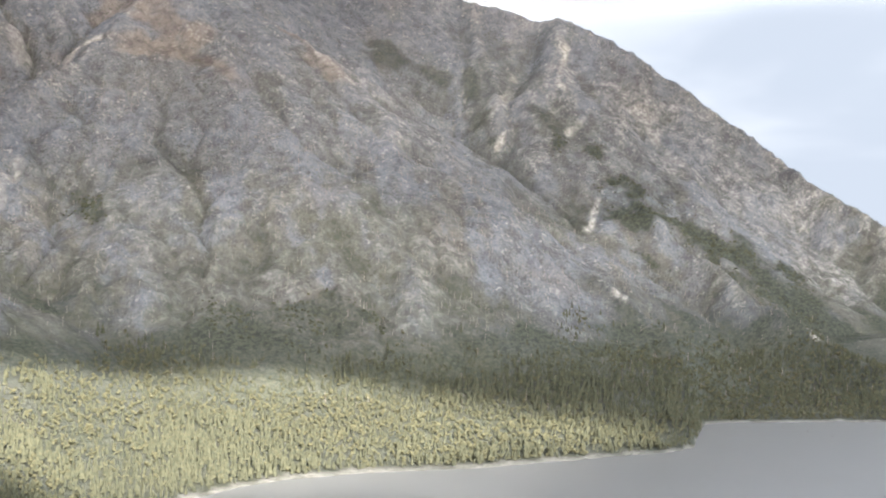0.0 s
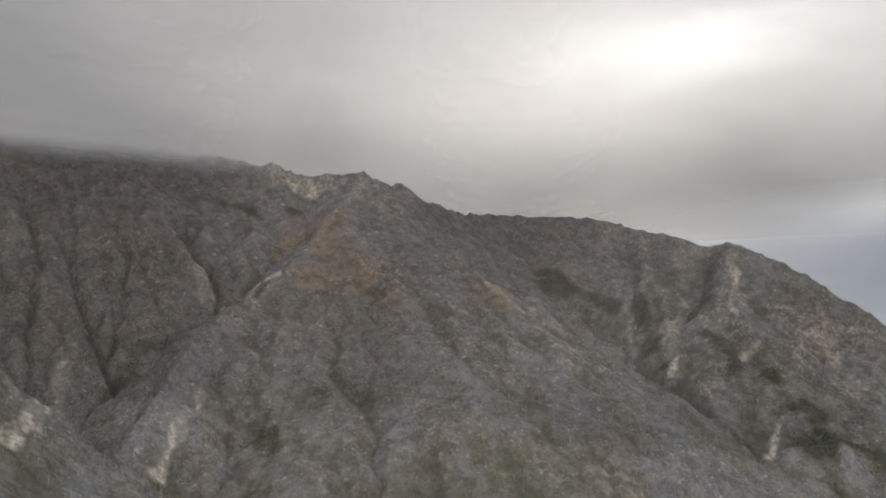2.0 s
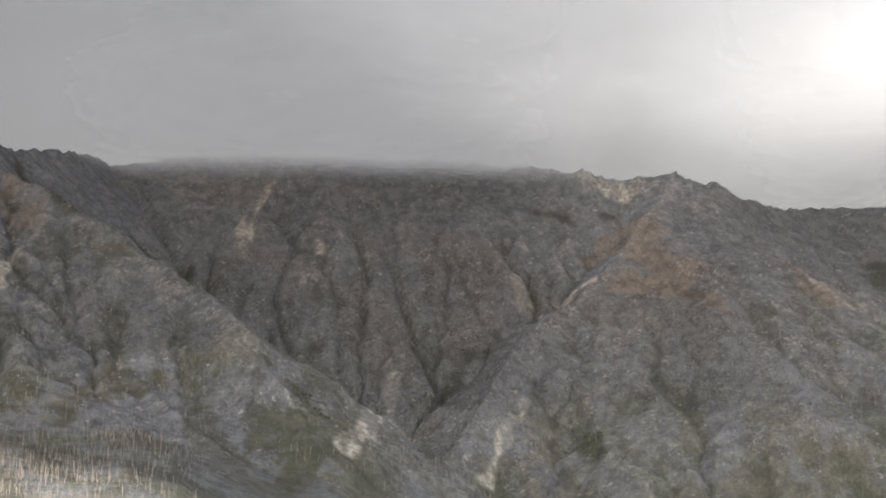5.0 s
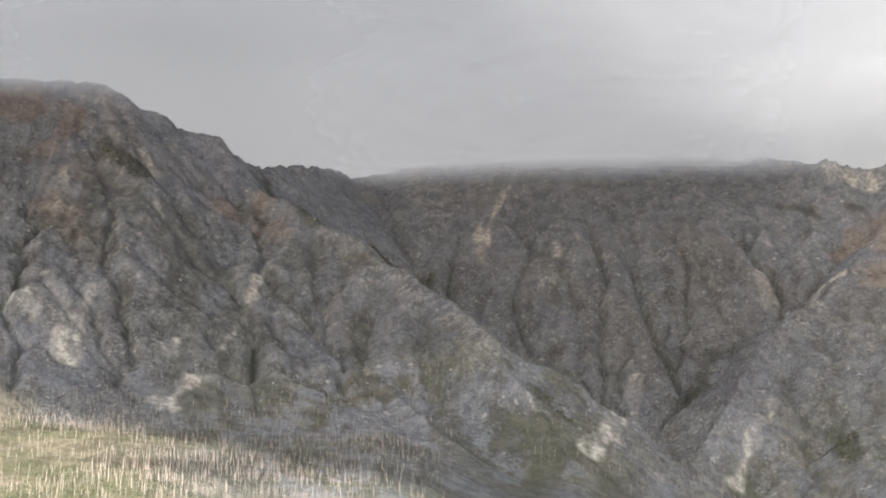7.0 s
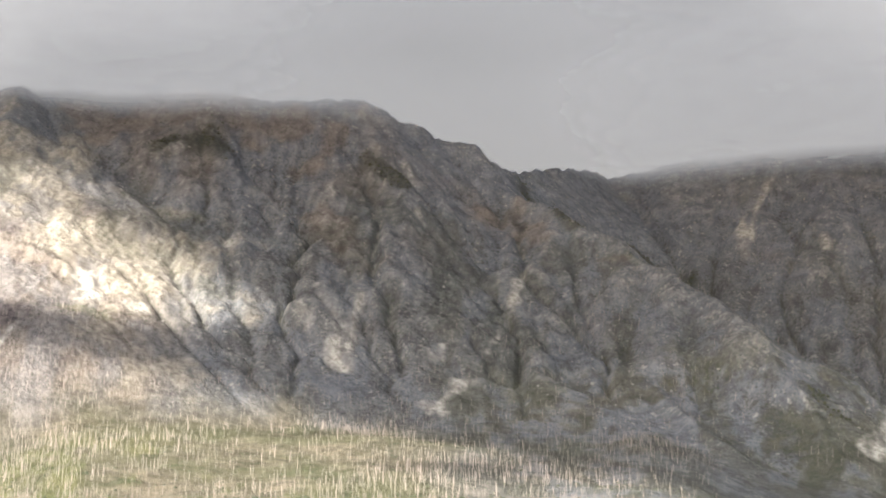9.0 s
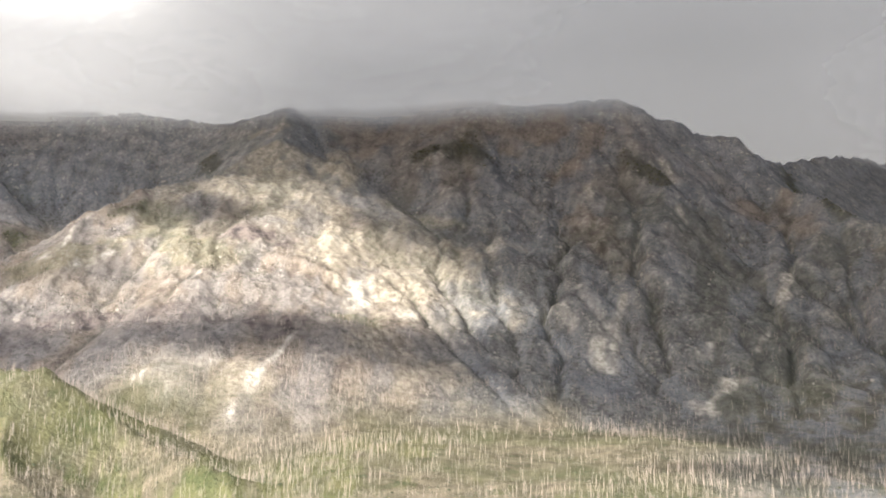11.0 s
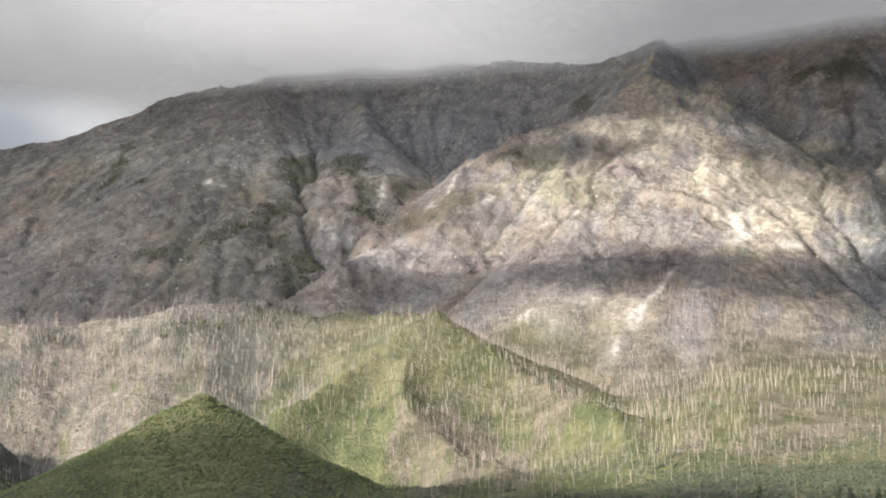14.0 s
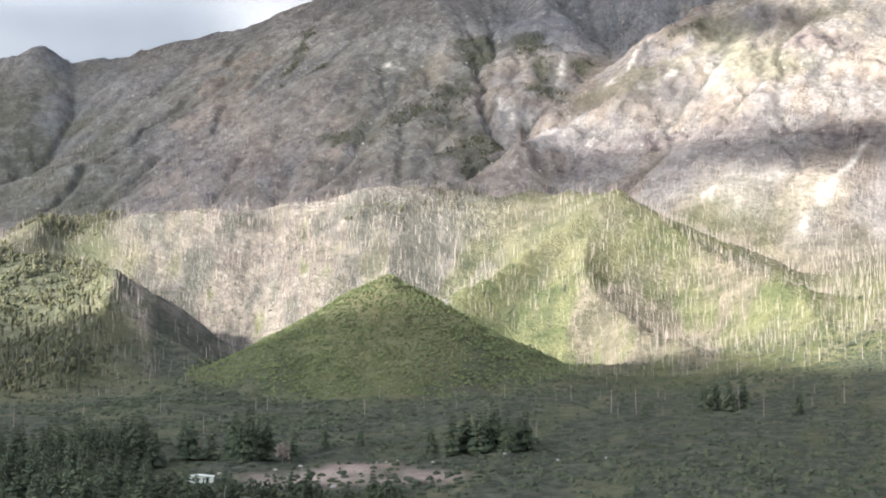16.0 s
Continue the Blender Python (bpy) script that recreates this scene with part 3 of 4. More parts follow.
SCREE_WEST = (
    (22, [(-30.3, 5.6), (-29.2, 5.7), (-28.9, 4.8)]), (18, [(-29.5, 6.3), (-27.4, 6.4)]), (10, [(-27, 3.3), (-26.5, 3.4)]), (16, [(-21.1, 9.7), (-20.5, 9.9), (-20.9, 8.9)]),
    (14, [(-18.8, 8.6), (-18.3, 8.5)]), (6, [(-23.5, 7.6), (-24.5, 6.4), (-25.4, 5.1)]), (11, [(-31.2, 13.7), (-32.7, 12.5), (-34.5, 10.7)]),
    (8, [(-36.9, 11.9), (-37, 10.8), (-37.1, 9.8)]), (14, [(-39.8, 9.9), (-39.2, 8.9), (-38.5, 9)]), (8, [(-31.9, 10.9), (-33.2, 10.3)]),
    (9, [(-45, 11.4), (-44.2, 11.2)]),)
GREEN_EAST = (
    (85, [(49.4, 2.6), (51.7, 1.5), (54.2, 0), (56.6, -1.7), (59, -3.4)]), (26, [(37.8, 9.7), (39.3, 9), (40.9, 8.2)]), (22, [(42.2, 8.5), (42.7, 6.7), (43.2, 5.4)]),
    (28, [(45, 6.9), (46.1, 6.2), (46.6, 4.4)]), (28, [(47.9, 4.9), (48.9, 3.3)]), (40, [(31.2, -2.6), (33.7, -2.9), (36.3, -2.6)]),
    (40, [(46.6, -4.6), (49.2, -4.1), (51.7, -3.6)]), (22, [(23, 12.6), (24.3, 12.5)]), (16, [(25.9, 12.5), (27.2, 12.9)]), (24, [(37.6, 9.3), (38.6, 8.8)]),
    (36, [(19, 4.6), (19.7, 5.9)]), (30, [(24.6, 3.8), (25.6, 1.8)]),)
GREEN_MIDDLE = (
    (18, [(-0.8, 14.3), (1.6, 12.6), (4.3, 11.3), (6.9, 9.9)]), 
    (24, [(12.1, 4.6), (12.8, 3.8)]), (28, [(-16.3, 16.1), (-15.3, 16.6), (-14.8, 15.8)]), (22, [(-17.8, 15.7), (-17.1, 16)]),
    (22, [(-7.9, 15.4), (-6.3, 14.5)]),)
GREEN_WEST = (
    (28, [(-42, 10.1), (-41.1, 11.1), (-40.7, 12.6)]), (44, [(-41.7, 8.6), (-40.8, 7.1)]), (24, [(-38.6, 12.5), (-37.8, 11.5), (-37.8, 10.3)]),
    (22, [(-36, 11.3), (-34.8, 11.4)]), (16, [(-27.7, 15.3), (-27.4, 14.9)]), (14, [(-27.8, 13.6), (-27.8, 13.2)]), (18, [(-31.7, 12.7), (-30.9, 12.9)]),
    (22, [(-42, 10.3), (-41, 11.1), (-40.5, 12.6)]), (40, [(-41.8, 8.5), (-40.7, 7.5)]), (18, [(-50.7, 10.1), (-49, 11.6), (-48.7, 12.9)]),
    (14, [(-49.7, 10.4), (-48, 11.4)]), (36, [(-47.9, 7.9), (-45.4, 8.5), (-43.6, 9.3)]),)
RUST = (
    (55, [(28, 12.1), (28.3, 10.3), (29.8, 9.8)]), (26, [(25.6, 10.3), (26.2, 11.1)]), (36, [(34, 10.2), (36, 8.6)]), (38, [(-2.6, 12.7), (-1.3, 13.2), (-0.7, 12)]),
    (9, [(2.7, 10.8), (4, 10.8)]), (60, [(-19.9, 16.4), (-17.4, 16.8), (-14.3, 17.1), (-12.1, 16.5)]), (36, [(-9.9, 12.9), (-8.1, 10.9)]),
    (30, [(-9.5, 16.8), (-10.5, 15.2)]), (60, [(-21, 16.9), (-18.9, 16.3)]), (50, [(-42.8, 11.5), (-43.4, 10)]), (60, [(-44.1, 9.3), (-42.8, 10.6), (-41.5, 9.3)]),
    (70, [(-51.7, 11.5), (-53.6, 8.2)]), (50, [(26.9, 9.9), (31.1, 8.6)]),)
# laid over the sunlit shoulder: pale slabs plus brightness painted for the sun
CREAM = (
    (90, [(-18.6, 10.6), (-17.2, 8.6)]), (80, [(-20, 7.4), (-18, 6.6)]),
    (120, [(-24.5, 15.4), (-23.7, 13.6), (-21.9, 12)]), (100, [(-27.2, 13.9), (-25.3, 14.4)]), (110, [(-21.1, 11), (-19, 9.4)]), (80, [(-17.7, 12.5), (-16.9, 10.6)]),
    (50, [(-30, 6.3), (-26.3, 5.8)]), (80, [(-33.2, 10.4), (-29.3, 11.8)]),)
MEADOW = (
    (50, [(-35.2, 10.1), (-32.7, 11.2), (-29.5, 11.8), (-26.9, 10.7)]), (36, [(-30.6, 12.5), (-28.5, 12.5)]), (16, [(-21.7, 8.4), (-20.1, 8.1)]),)
# steep dark rock bands; part of their darkness is painted shade
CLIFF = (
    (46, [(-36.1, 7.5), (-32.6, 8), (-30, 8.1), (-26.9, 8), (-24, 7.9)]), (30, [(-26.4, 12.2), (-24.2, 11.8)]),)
BARE = (
    (14, [(-50, -7.6), (-46.7, -7.1), (-42.3, -7.3)]), (10, [(-48.2, -7.6), (-44.3, -7.6)]), (8, [(-47, -6.9), (-45.2, -6.8)]), (6, [(-55.8, -7.6), (-54.9, -7.4)]),)
SLAB = ((150, [(50.8, 5.6), (53.6, 3.4), (56.2, 1.4), (58.3, -1.0)]), (40, [(44.5, 8.2), (46.2, 6.8)]), (36, [(46.2, 9.6), (47.0, 7.4)]))
SCREE, GREEN = SCREE_EAST + SCREE_LAKE + SCREE_MIDDLE + SCREE_WEST, GREEN_EAST + GREEN_MIDDLE + GREEN_WEST


def strips(x, y, lines, much=1.0):
    most = np.zeros(np.shape(x))
    for wide, line in lines:
        most = np.maximum(most, much * chute(x, y, line, wide))
    return most


def cover_fields(x, y, z, rocky):
    """What covers the land, each from 0 to 1."""
    b, d = polar(x, y)
    across, along = fall_line(x, y)
    n1 = fractal(across, along * 0.45, 220, 4, 101)
    n2 = fractal(across, along * 0.5, 55, 4, 131, 0.6)
    n3 = fractal(x, y, 17, 3, 151)
    rib, flow = read_off(RIB, x, y), read_off(FLOW, x, y)
    hill = 1 - step(np.hypot(x - KNOLL[0], y - KNOLL[1]), 125, 165)
    knolls = step(-b, 16, 21) * (1 - step(-b, 40, 43))
    burnt = step(d, 900, 1350) * (1 - step(z + 90 * n1, 620, 900)) * (0.35 + 0.65 * step(n2, -0.6, 0.2)) * (1 - hill)
    burnt = burnt * (1 - 0.75 * knolls * (1 - step(d, 1380, 1500)))
    grass = step(-b, 4, 18) * (1 - step(d + 160 * n1, 1000 + 180 * step(-b, 14, 19), 1250 + 370 * step(-b, 14, 19))) * step(n2 + n1 * 0.7 + 0.15 + 0.6 * knolls - 0.35 * step(-b, 42, 45), 0.0, 0.7)
    grass = np.maximum(np.maximum(grass, 0.9 * (1 - step(d, 880, 960))), hill)
    grass = np.maximum(grass, 0.75 * step(-b, 56, 57.5) * (1 - step(d, 1300, 1420)))
    grass = np.maximum(grass, strips(x, y, MEADOW, 0.4))
    under = step(b, 11, 19) * (1 - step(z, 70, 130))
    grass = np.maximum(grass, 0.4 * under)
    shrub = step(b, 11, 19) * (1 - step(z + 45 * fractal(x, y, 150, 4, 305, 0.6), 85, 210))
    shrub = np.maximum(shrub, 0.4 * step(n1 + 0.8 * n2 - 0.5 * rib, 0.45, 1.1) * (1 - step(z, 820, 960)) * (1 - hill))
    shrub = np.maximum(shrub, 0.92 * (1 - step(d + 60 * n1, 760, 920)) * (0.55 + 0.45 * step(n2 + 0.6 * n3, -0.6, 0.3)))
    shrub = shrub * (1 - 0.3 * under)
    shrub = np.maximum(shrub, strips(x, y, GREEN, 0.72) * (1 + 0.3 * step(b, 46, 49)))
    shrub = np.maximum(shrub, 0.4 * rocky * step(-b, 39, 43) * step(n1 + 0.6 * n2 + 0.4 * n3, -0.4, 0.7) * (1 - step(z, 700, 950)))
    # growth along the water lines, its dark tone also standing in for gully shade
    shrub = np.maximum(shrub, 0.55 * rocky * step(flow + 1.2 * n2, 4.5, 8.5) * (1 - step(z, 760, 950)))
    shrub = np.maximum(shrub, 0.6 * step(-b, 57.5, 59) * (1 - step(d, 1300, 1420)) * step(d, 880, 930))
    shrub = np.maximum(shrub, 0.9 * step(-b, 51.5, 52.5) * (1 - step(-b, 55.2, 56)) * step(d, 880, 920) * (1 - step(d + 40 * n3, 1080, 1180)))
    shrub = np.maximum(shrub, 0.42 * step(b, -7, -2) * (1 - step(b, 13, 17)) * (1 - step(z + 60 * n2, 430, 560)) * step(n2 + 0.6 * n3, -0.5, 0.5))
    scree = 0.95 * strips(x, y, SCREE) * (0.3 + 0.7 * step(fractal(across, along * 0.2, 20, 2, 171) + 0.6 * n3 + 0.3 * n2, -0.3, 0.4))
    scree = np.maximum(scree, 0.5 * rocky * step(flow + 2.0 * n1 + 0.8 * n3, 8.8, 10.0) * step(z, 420, 560))
    scree = np.maximum(scree, 0.5 * (1 - step(z, 0.5, 1.2)) * step(z, -3, 0.0))
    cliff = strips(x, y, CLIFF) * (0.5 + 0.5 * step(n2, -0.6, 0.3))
    soil = strips(x, y, BARE) * (0.4 + 0.6 * step(n3, -0.5, 0.1))
    # ribs turn pale so that the relief reads in flat light
    bare = rocky * step(0.5 * rib + 0.5 * n3 + 0.8 * n1 + 0.4 * n2, 0.1, 1.1)
    bare = np.maximum(bare, 1.7 * strips(x, y, SLAB) * (0.5 + 0.5 * step(n2 + 0.5 * n3, -0.5, 0.4)))
    heath = (1 - step(d + 90 * n1, 1500, 1720)) * (1 - 0.8 * step(b + 3 * n1, -6, 3))
    heath = np.maximum(heath, 0.6 * step(b, -7, -2) * (1 - step(b, 14, 18)) * (1 - step(z + 90 * n1, 400, 560)) * step(n1 + 0.6 * n2 + 0.5 * n3, -0.5, 0.5))
    heath = np.maximum(heath, 0.5 * step(b, 16, 20) * (1 - step(z + 110 * n1, 300, 520)) * step(n1 + 0.6 * n2 + 0.5 * n3, -0.7, 0.4))
    heath = np.maximum(heath, 0.6 * step(-b, 38, 43) * rocky * (1 - step(z + 80 * n1, 760, 980)) * (0.4 + 0.6 * step(n1 + 0.5 * n2 + 0.3 * n3, -0.5, 0.4)))
    ash = step(-b, 39, 43) * (1 - step(-b, 56, 58)) * step(d, 1000, 1080) * (1 - hill)
    burnt, heath = np.maximum(burnt, ash), heath * (1 - 0.8 * ash)
    shrub = np.maximum(shrub, 0.62 * ash * (1 - step(d, 1480, 1560)) * (1 - step(n2 + 0.5 * n3, -0.3, 0.4)))
    cream = 0.85 * strips(x, y, CREAM) * (0.15 + 0.85 * step(0.7 * n1 + 0.6 * n2 + 0.35 * n3 + 0.4 * rib, -0.5, 0.4))
    rust = 0.62 * strips(x, y, RUST)
    rust = np.maximum(rust, 0.12 * step(-b, 38, 42) * rocky * (0.45 + 0.55 * step(n1 + 0.5 * n2, -0.5, 0.4)))
    rust = np.maximum(rust, 0.5 * step(-b, 5, 9) * (1 - step(-b, 18, 22)) * step(z, 760, 900) * step(n1 + 0.4 * n2, -0.4, 0.5))
    warm = step(-b, 15, 19) * (1 - step(d + 120 * n1, 2250, 2600))
    rust = np.maximum(rust, warm * (0.4 + 0.3 * step(n2, -0.5, 0.5)))
    return tuple(np.clip(f, 0, 1) for f in (cream, rust, heath, cliff, bare / 1.7, soil, burnt, grass, shrub, scree, 0.5 + 0.5 * rib))


COVERS = ("cream", "rust", "heath", "cliff", "bare", "soil", "burnt", "grass", "shrub", "scree", "rib")
FIELDS = dict(zip(COVERS, cover_fields(GX, GY, GZ, ROCKY)))
FALL = fall_line(GX, GY)


def sheet(name, verts, quads, material, fields=None, smooth=True):
    me = bpy.data.meshes.new(name)
    me.vertices.add(len(verts)), me.loops.add(quads.size), me.polygons.add(len(quads))
    me.vertices.foreach_set("co", verts.astype(np.float32).ravel())
    me.loops.foreach_set("vertex_index", quads.astype(np.int32).ravel())
    me.polygons.foreach_set("loop_start", np.arange(0, quads.size, quads.shape[1], dtype=np.int32))
    me.polygons.foreach_set("loop_total", np.full(len(quads), quads.shape[1], np.int32))
    me.polygons.foreach_set("use_smooth", np.full(len(quads), smooth))
    for key, values in (fields or {}).items():
        if values.ndim == 2:
            me.attributes.new(key, "FLOAT_VECTOR", "POINT").data.foreach_set("vector", values.astype(np.float32).ravel())
        else:
            me.attributes.new(key, "FLOAT", "POINT").data.foreach_set("value", values.astype(np.float32))
    me.update(calc_edges=True)
    me.materials.append(material)
    return new(name, me)


def grid_quads(rows, cols):
    i = np.arange(rows * cols).reshape(rows, cols)
    return np.stack([i[:-1, :-1], i[:-1, 1:], i[1:, 1:], i[1:, :-1]], -1)


def land_piece(name, pick, label, category):
    """One stretch of the land, out of the common grid."""
    quads = grid_quads(*GZ.shape)[pick[:-1, :-1]]
    used, back = np.unique(quads, return_inverse=True)
    verts = np.stack([GX.ravel(), GY.ravel(), GZ.ravel()], -1)[used]
    ob = sheet(name, verts, back.reshape(quads.shape), TERRAIN, {**{k: v.ravel()[used] for k, v in FIELDS.items()},
                                                                    "fall": np.stack([FALL[0].ravel(), FALL[1].ravel() * 0.45, GZ.ravel() * 0.45], -1)[used]})
    return tagged(ob, label, category, kind="structure")


knoll_pick = np.hypot(GX - KNOLL[0], GY - KNOLL[1]) < 118
mountain_pick = (RR > 1720) & ~knoll_pick
land_piece("ground", ~mountain_pick & ~knoll_pick, "grassy valley floor and benches with burnt and green patches", "ground")
land_piece("mountain", mountain_pick, "steep grey rocky mountain with gullies and burnt slopes", "mountain")
land_piece("hill", knoll_pick, "conical green hill overgrown with low bushes", "hill")

edge = axis((-6000, 6000, 60))
LX, LY = np.meshgrid(edge, edge)
tagged(sheet("lake_water", np.stack([LX.ravel(), LY.ravel(), 0 * LX.ravel()], -1), grid_quads(61, 61).reshape(-1, 4), WATER),
       "calm grey lake with fine ripples", "lake", kind="structure")

# ---- clouds: one broken deck with ragged underside that wraps the tops, and the far sky behind it ----
DECK = EYE[2] + 902.0


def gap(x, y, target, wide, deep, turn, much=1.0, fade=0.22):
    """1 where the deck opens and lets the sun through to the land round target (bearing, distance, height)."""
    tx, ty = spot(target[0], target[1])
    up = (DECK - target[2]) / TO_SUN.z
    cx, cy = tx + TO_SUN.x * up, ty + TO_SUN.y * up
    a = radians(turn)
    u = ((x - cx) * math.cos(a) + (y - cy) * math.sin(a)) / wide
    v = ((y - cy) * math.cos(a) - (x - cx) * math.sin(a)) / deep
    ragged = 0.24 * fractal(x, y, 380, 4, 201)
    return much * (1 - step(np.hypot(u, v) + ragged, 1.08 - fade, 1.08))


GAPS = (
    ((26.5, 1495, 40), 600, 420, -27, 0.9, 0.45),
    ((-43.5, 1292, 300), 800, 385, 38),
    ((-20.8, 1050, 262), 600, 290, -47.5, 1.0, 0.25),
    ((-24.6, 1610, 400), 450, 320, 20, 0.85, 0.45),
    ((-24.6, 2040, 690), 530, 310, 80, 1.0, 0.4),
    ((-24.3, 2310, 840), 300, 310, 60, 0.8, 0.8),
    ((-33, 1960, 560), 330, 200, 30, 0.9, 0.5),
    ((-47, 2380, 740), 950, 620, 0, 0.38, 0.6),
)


def deck_layer(name, height, strength, lowest):
    if lowest:
        turn, away = axis((-76, 76, 120)), axis((900, 4600, 56))
    else:
        turn, away = axis((-180, -76, 70), (-76, 76, 150), (76, 180, 70)), axis((1, 4600, 84), (4600, 6500, 8))
    A, D = np.meshgrid(np.radians(turn), away)
    X, Y = np.sin(A) * D, np.cos(A) * D
    open_sky = np.zeros(X.shape)
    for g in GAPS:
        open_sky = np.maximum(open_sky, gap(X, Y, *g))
    b, d = polar(X, Y)
    clear = step(b, 38, 56) * step(d, 3500, 4500)
    clear = np.maximum(clear, (1 - step(b, -55, -44)) * step(b, -70, -62) * step(d, 3150, 3700))
    wisps = 1.0
    if lowest:
        for free, wide in ((28, 4.5), (-4, 9), (48, 8), (-55, 8)):
            wisps = wisps * (1 - (0.62 if free == -4 else 0.85) * np.exp(-((b - free) / wide) ** 2))
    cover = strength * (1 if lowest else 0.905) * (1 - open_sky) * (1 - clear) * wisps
    thick = 0.40 + 0.50 * step(d + 160 * fractal(X, Y, 1500, 2, 260), 2250, 3500)
    for thin, wide, far, deep, much in ((43, 15, 2600, 900, 0.85), (-41, 9, 2400, 500, 0.3), (8, 15, 2600, 1200, -0.48), (-11, 11, 2700, 1200, -0.52), (-24, 9, 2700, 1000, -0.2)):
        thick = thick - much * np.exp(-((b - thin) / wide) ** 2 - ((d - far) / deep) ** 2)
    # the unseen sunward deck is thinned, an added brightness that side-lights the slopes
    toward = np.cos(np.radians(b - SUN_BEARING))
    thick = thick - 1.3 * step(toward, 0.15, 0.9) * step(d, 300, 900) * (1 - 0.5 * step(d, 3000, 4500))
    Z = np.full(X.shape, height)
    ob = sheet(name, np.stack([X.ravel(), Y.ravel(), Z.ravel()], -1), grid_quads(*X.shape).reshape(-1, 4), WISPS if lowest else CLOUD, {"cover": cover.ravel(), "thick": thick.ravel()})
    return tagged(ob, "low grey cloud deck wrapping the mountain tops", "cloud", kind="structure")


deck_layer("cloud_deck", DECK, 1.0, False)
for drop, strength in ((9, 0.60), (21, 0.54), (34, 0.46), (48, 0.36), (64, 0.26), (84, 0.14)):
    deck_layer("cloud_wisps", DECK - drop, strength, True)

SB, SH = np.meshgrid(np.radians(axis((-75, 75, 90))), np.radians(axis((-6, 34, 10))))
tagged(sheet("backdrop", 4720 * np.stack([(np.sin(SB) * np.cos(SH)).ravel(), (np.cos(SB) * np.cos(SH)).ravel(), np.sin(SH).ravel() + EYE[2] / 4720], -1),
             grid_quads(*SB.shape).reshape(-1, 4), FAR_SKY), "pale far sky with soft cloud banks", "sky", kind="structure")


# ---- what grows: templates, and the joined stands made from them ----
rng = np.random.default_rng(7)


def ring_strip(a, b, n):
    """Triangles between two rings of n points that start at a and b."""
    out = []
    for k in range(n):
        p, q = (k + 1) % n, k
        out += [(a + q, a + p, b + p), (a + q, b + p, b + q)]
    return out


def spike(verts, tris, foot, tip, r, n=3):
    """A thin tapering limb of n sides."""
    foot, tip = Vector(foot), Vector(tip)
    q = (tip - foot).to_track_quat("Z", "Y")
    a = len(verts)
    for k in range(n):
        w = 2 * math.pi * k / n
        verts.append(foot + q @ Vector((r * math.cos(w), r * math.sin(w), 0)))
    verts.append(tip)
    for k in range(n):
        tris.append((a + k, a + (k + 1) % n, a + n))


def snag_shape(seed):
    """A dead standing tree of unit height: bent tapering stem and stubs of limbs."""
    r = random.Random(seed)
    verts, tris = [], []
    lean = Vector((r.uniform(-0.05, 0.05), r.uniform(-0.05, 0.05), 0))
    for z, w in ((-0.05, 0.017), (0.55, 0.012)):
        for k in range(3):
            a = 2.1 * k
            verts.append(Vector((w * math.cos(a), w * math.sin(a), z)) + lean * z)
    verts.append(Vector((0, 0, 1)) + lean * 2)
    tris += ring_strip(0, 3, 3) + [(3, 4, 6), (4, 5, 6), (5, 3, 6)]
    for k in range(r.randint(4, 5)):
        z, a, s = r.uniform(0.35, 0.85), r.uniform(0, 6.28), r.uniform(0.05, 0.12)
        spike(verts, tris, lean * z + Vector((0, 0, z)), lean * z + Vector((s * math.cos(a), s * math.sin(a), z + s * r.uniform(1.0, 2.6))), 0.008)
    return np.array([v[:] for v in verts]), np.array(tris)


def conifer_shape(seed):
    """A conifer of unit height: stem and drooping ragged tiers."""
    r = random.Random(seed)
    verts, tris = [], []
    spike(verts, tris, (0, 0, -0.05), (0, 0, 0.6), 0.022)
    tiers = 4
    for t in range(tiers):
        z, w = 0.13 + 0.21 * t, 0.18 * (1 - 0.21 * t) * r.uniform(0.85, 1.15)
        a = len(verts)
        n = 6
        for k in range(n):
            q = 2 * math.pi * (k + r.uniform(-0.3, 0.3)) / n
            s = w * r.uniform(0.6, 1.25)
            verts.append(Vector((s * math.cos(q), s * math.sin(q), z + r.uniform(-0.04, 0.04))))
        verts.append(Vector((r.uniform(-0.01, 0.01), r.uniform(-0.01, 0.01), min(1.0, z + 0.36))))
        for k in range(n):
            tris.append((a + k, a + (k + 1) % n, a + n))
    return np.array([v[:] for v in verts]), np.array(tris)


def lump(verts, tris, at, size, r, flat=1.0):
    """One ragged clump of leaves."""
    bm = bmesh.new()
    bmesh.ops.create_icosphere(bm, subdivisions=1, radius=1.0)
    a = len(verts)
    for v in bm.verts:
        s = size * r.uniform(0.65, 1.2)
        verts.append(Vector((v.co.x * s, v.co.y * s, v.co.z * s * flat)) + Vector(at))
    bm.verts.index_update()
    tris += [tuple(a + v.index for v in f.verts) for f in bm.faces]
    bm.free()


def broadleaf_shape(seed, clumps=4):
    r = random.Random(seed)
    verts, tris = [], []
    spike(verts, tris, (0, 0, -0.05), (0, 0, 0.7), 0.03)
    for k in range(clumps):
        a, z = 2.4 * k + r.uniform(-0.4, 0.4), 0.34 + 0.5 * k / clumps
        w = 0.17 * (1 - 0.5 * abs(z - 0.45))
        lump(verts, tris, (w * math.cos(a), w * math.sin(a), z + 0.06), r.uniform(0.15, 0.22), r, 1.15)
    return np.array([v[:] for v in verts]), np.array(tris)


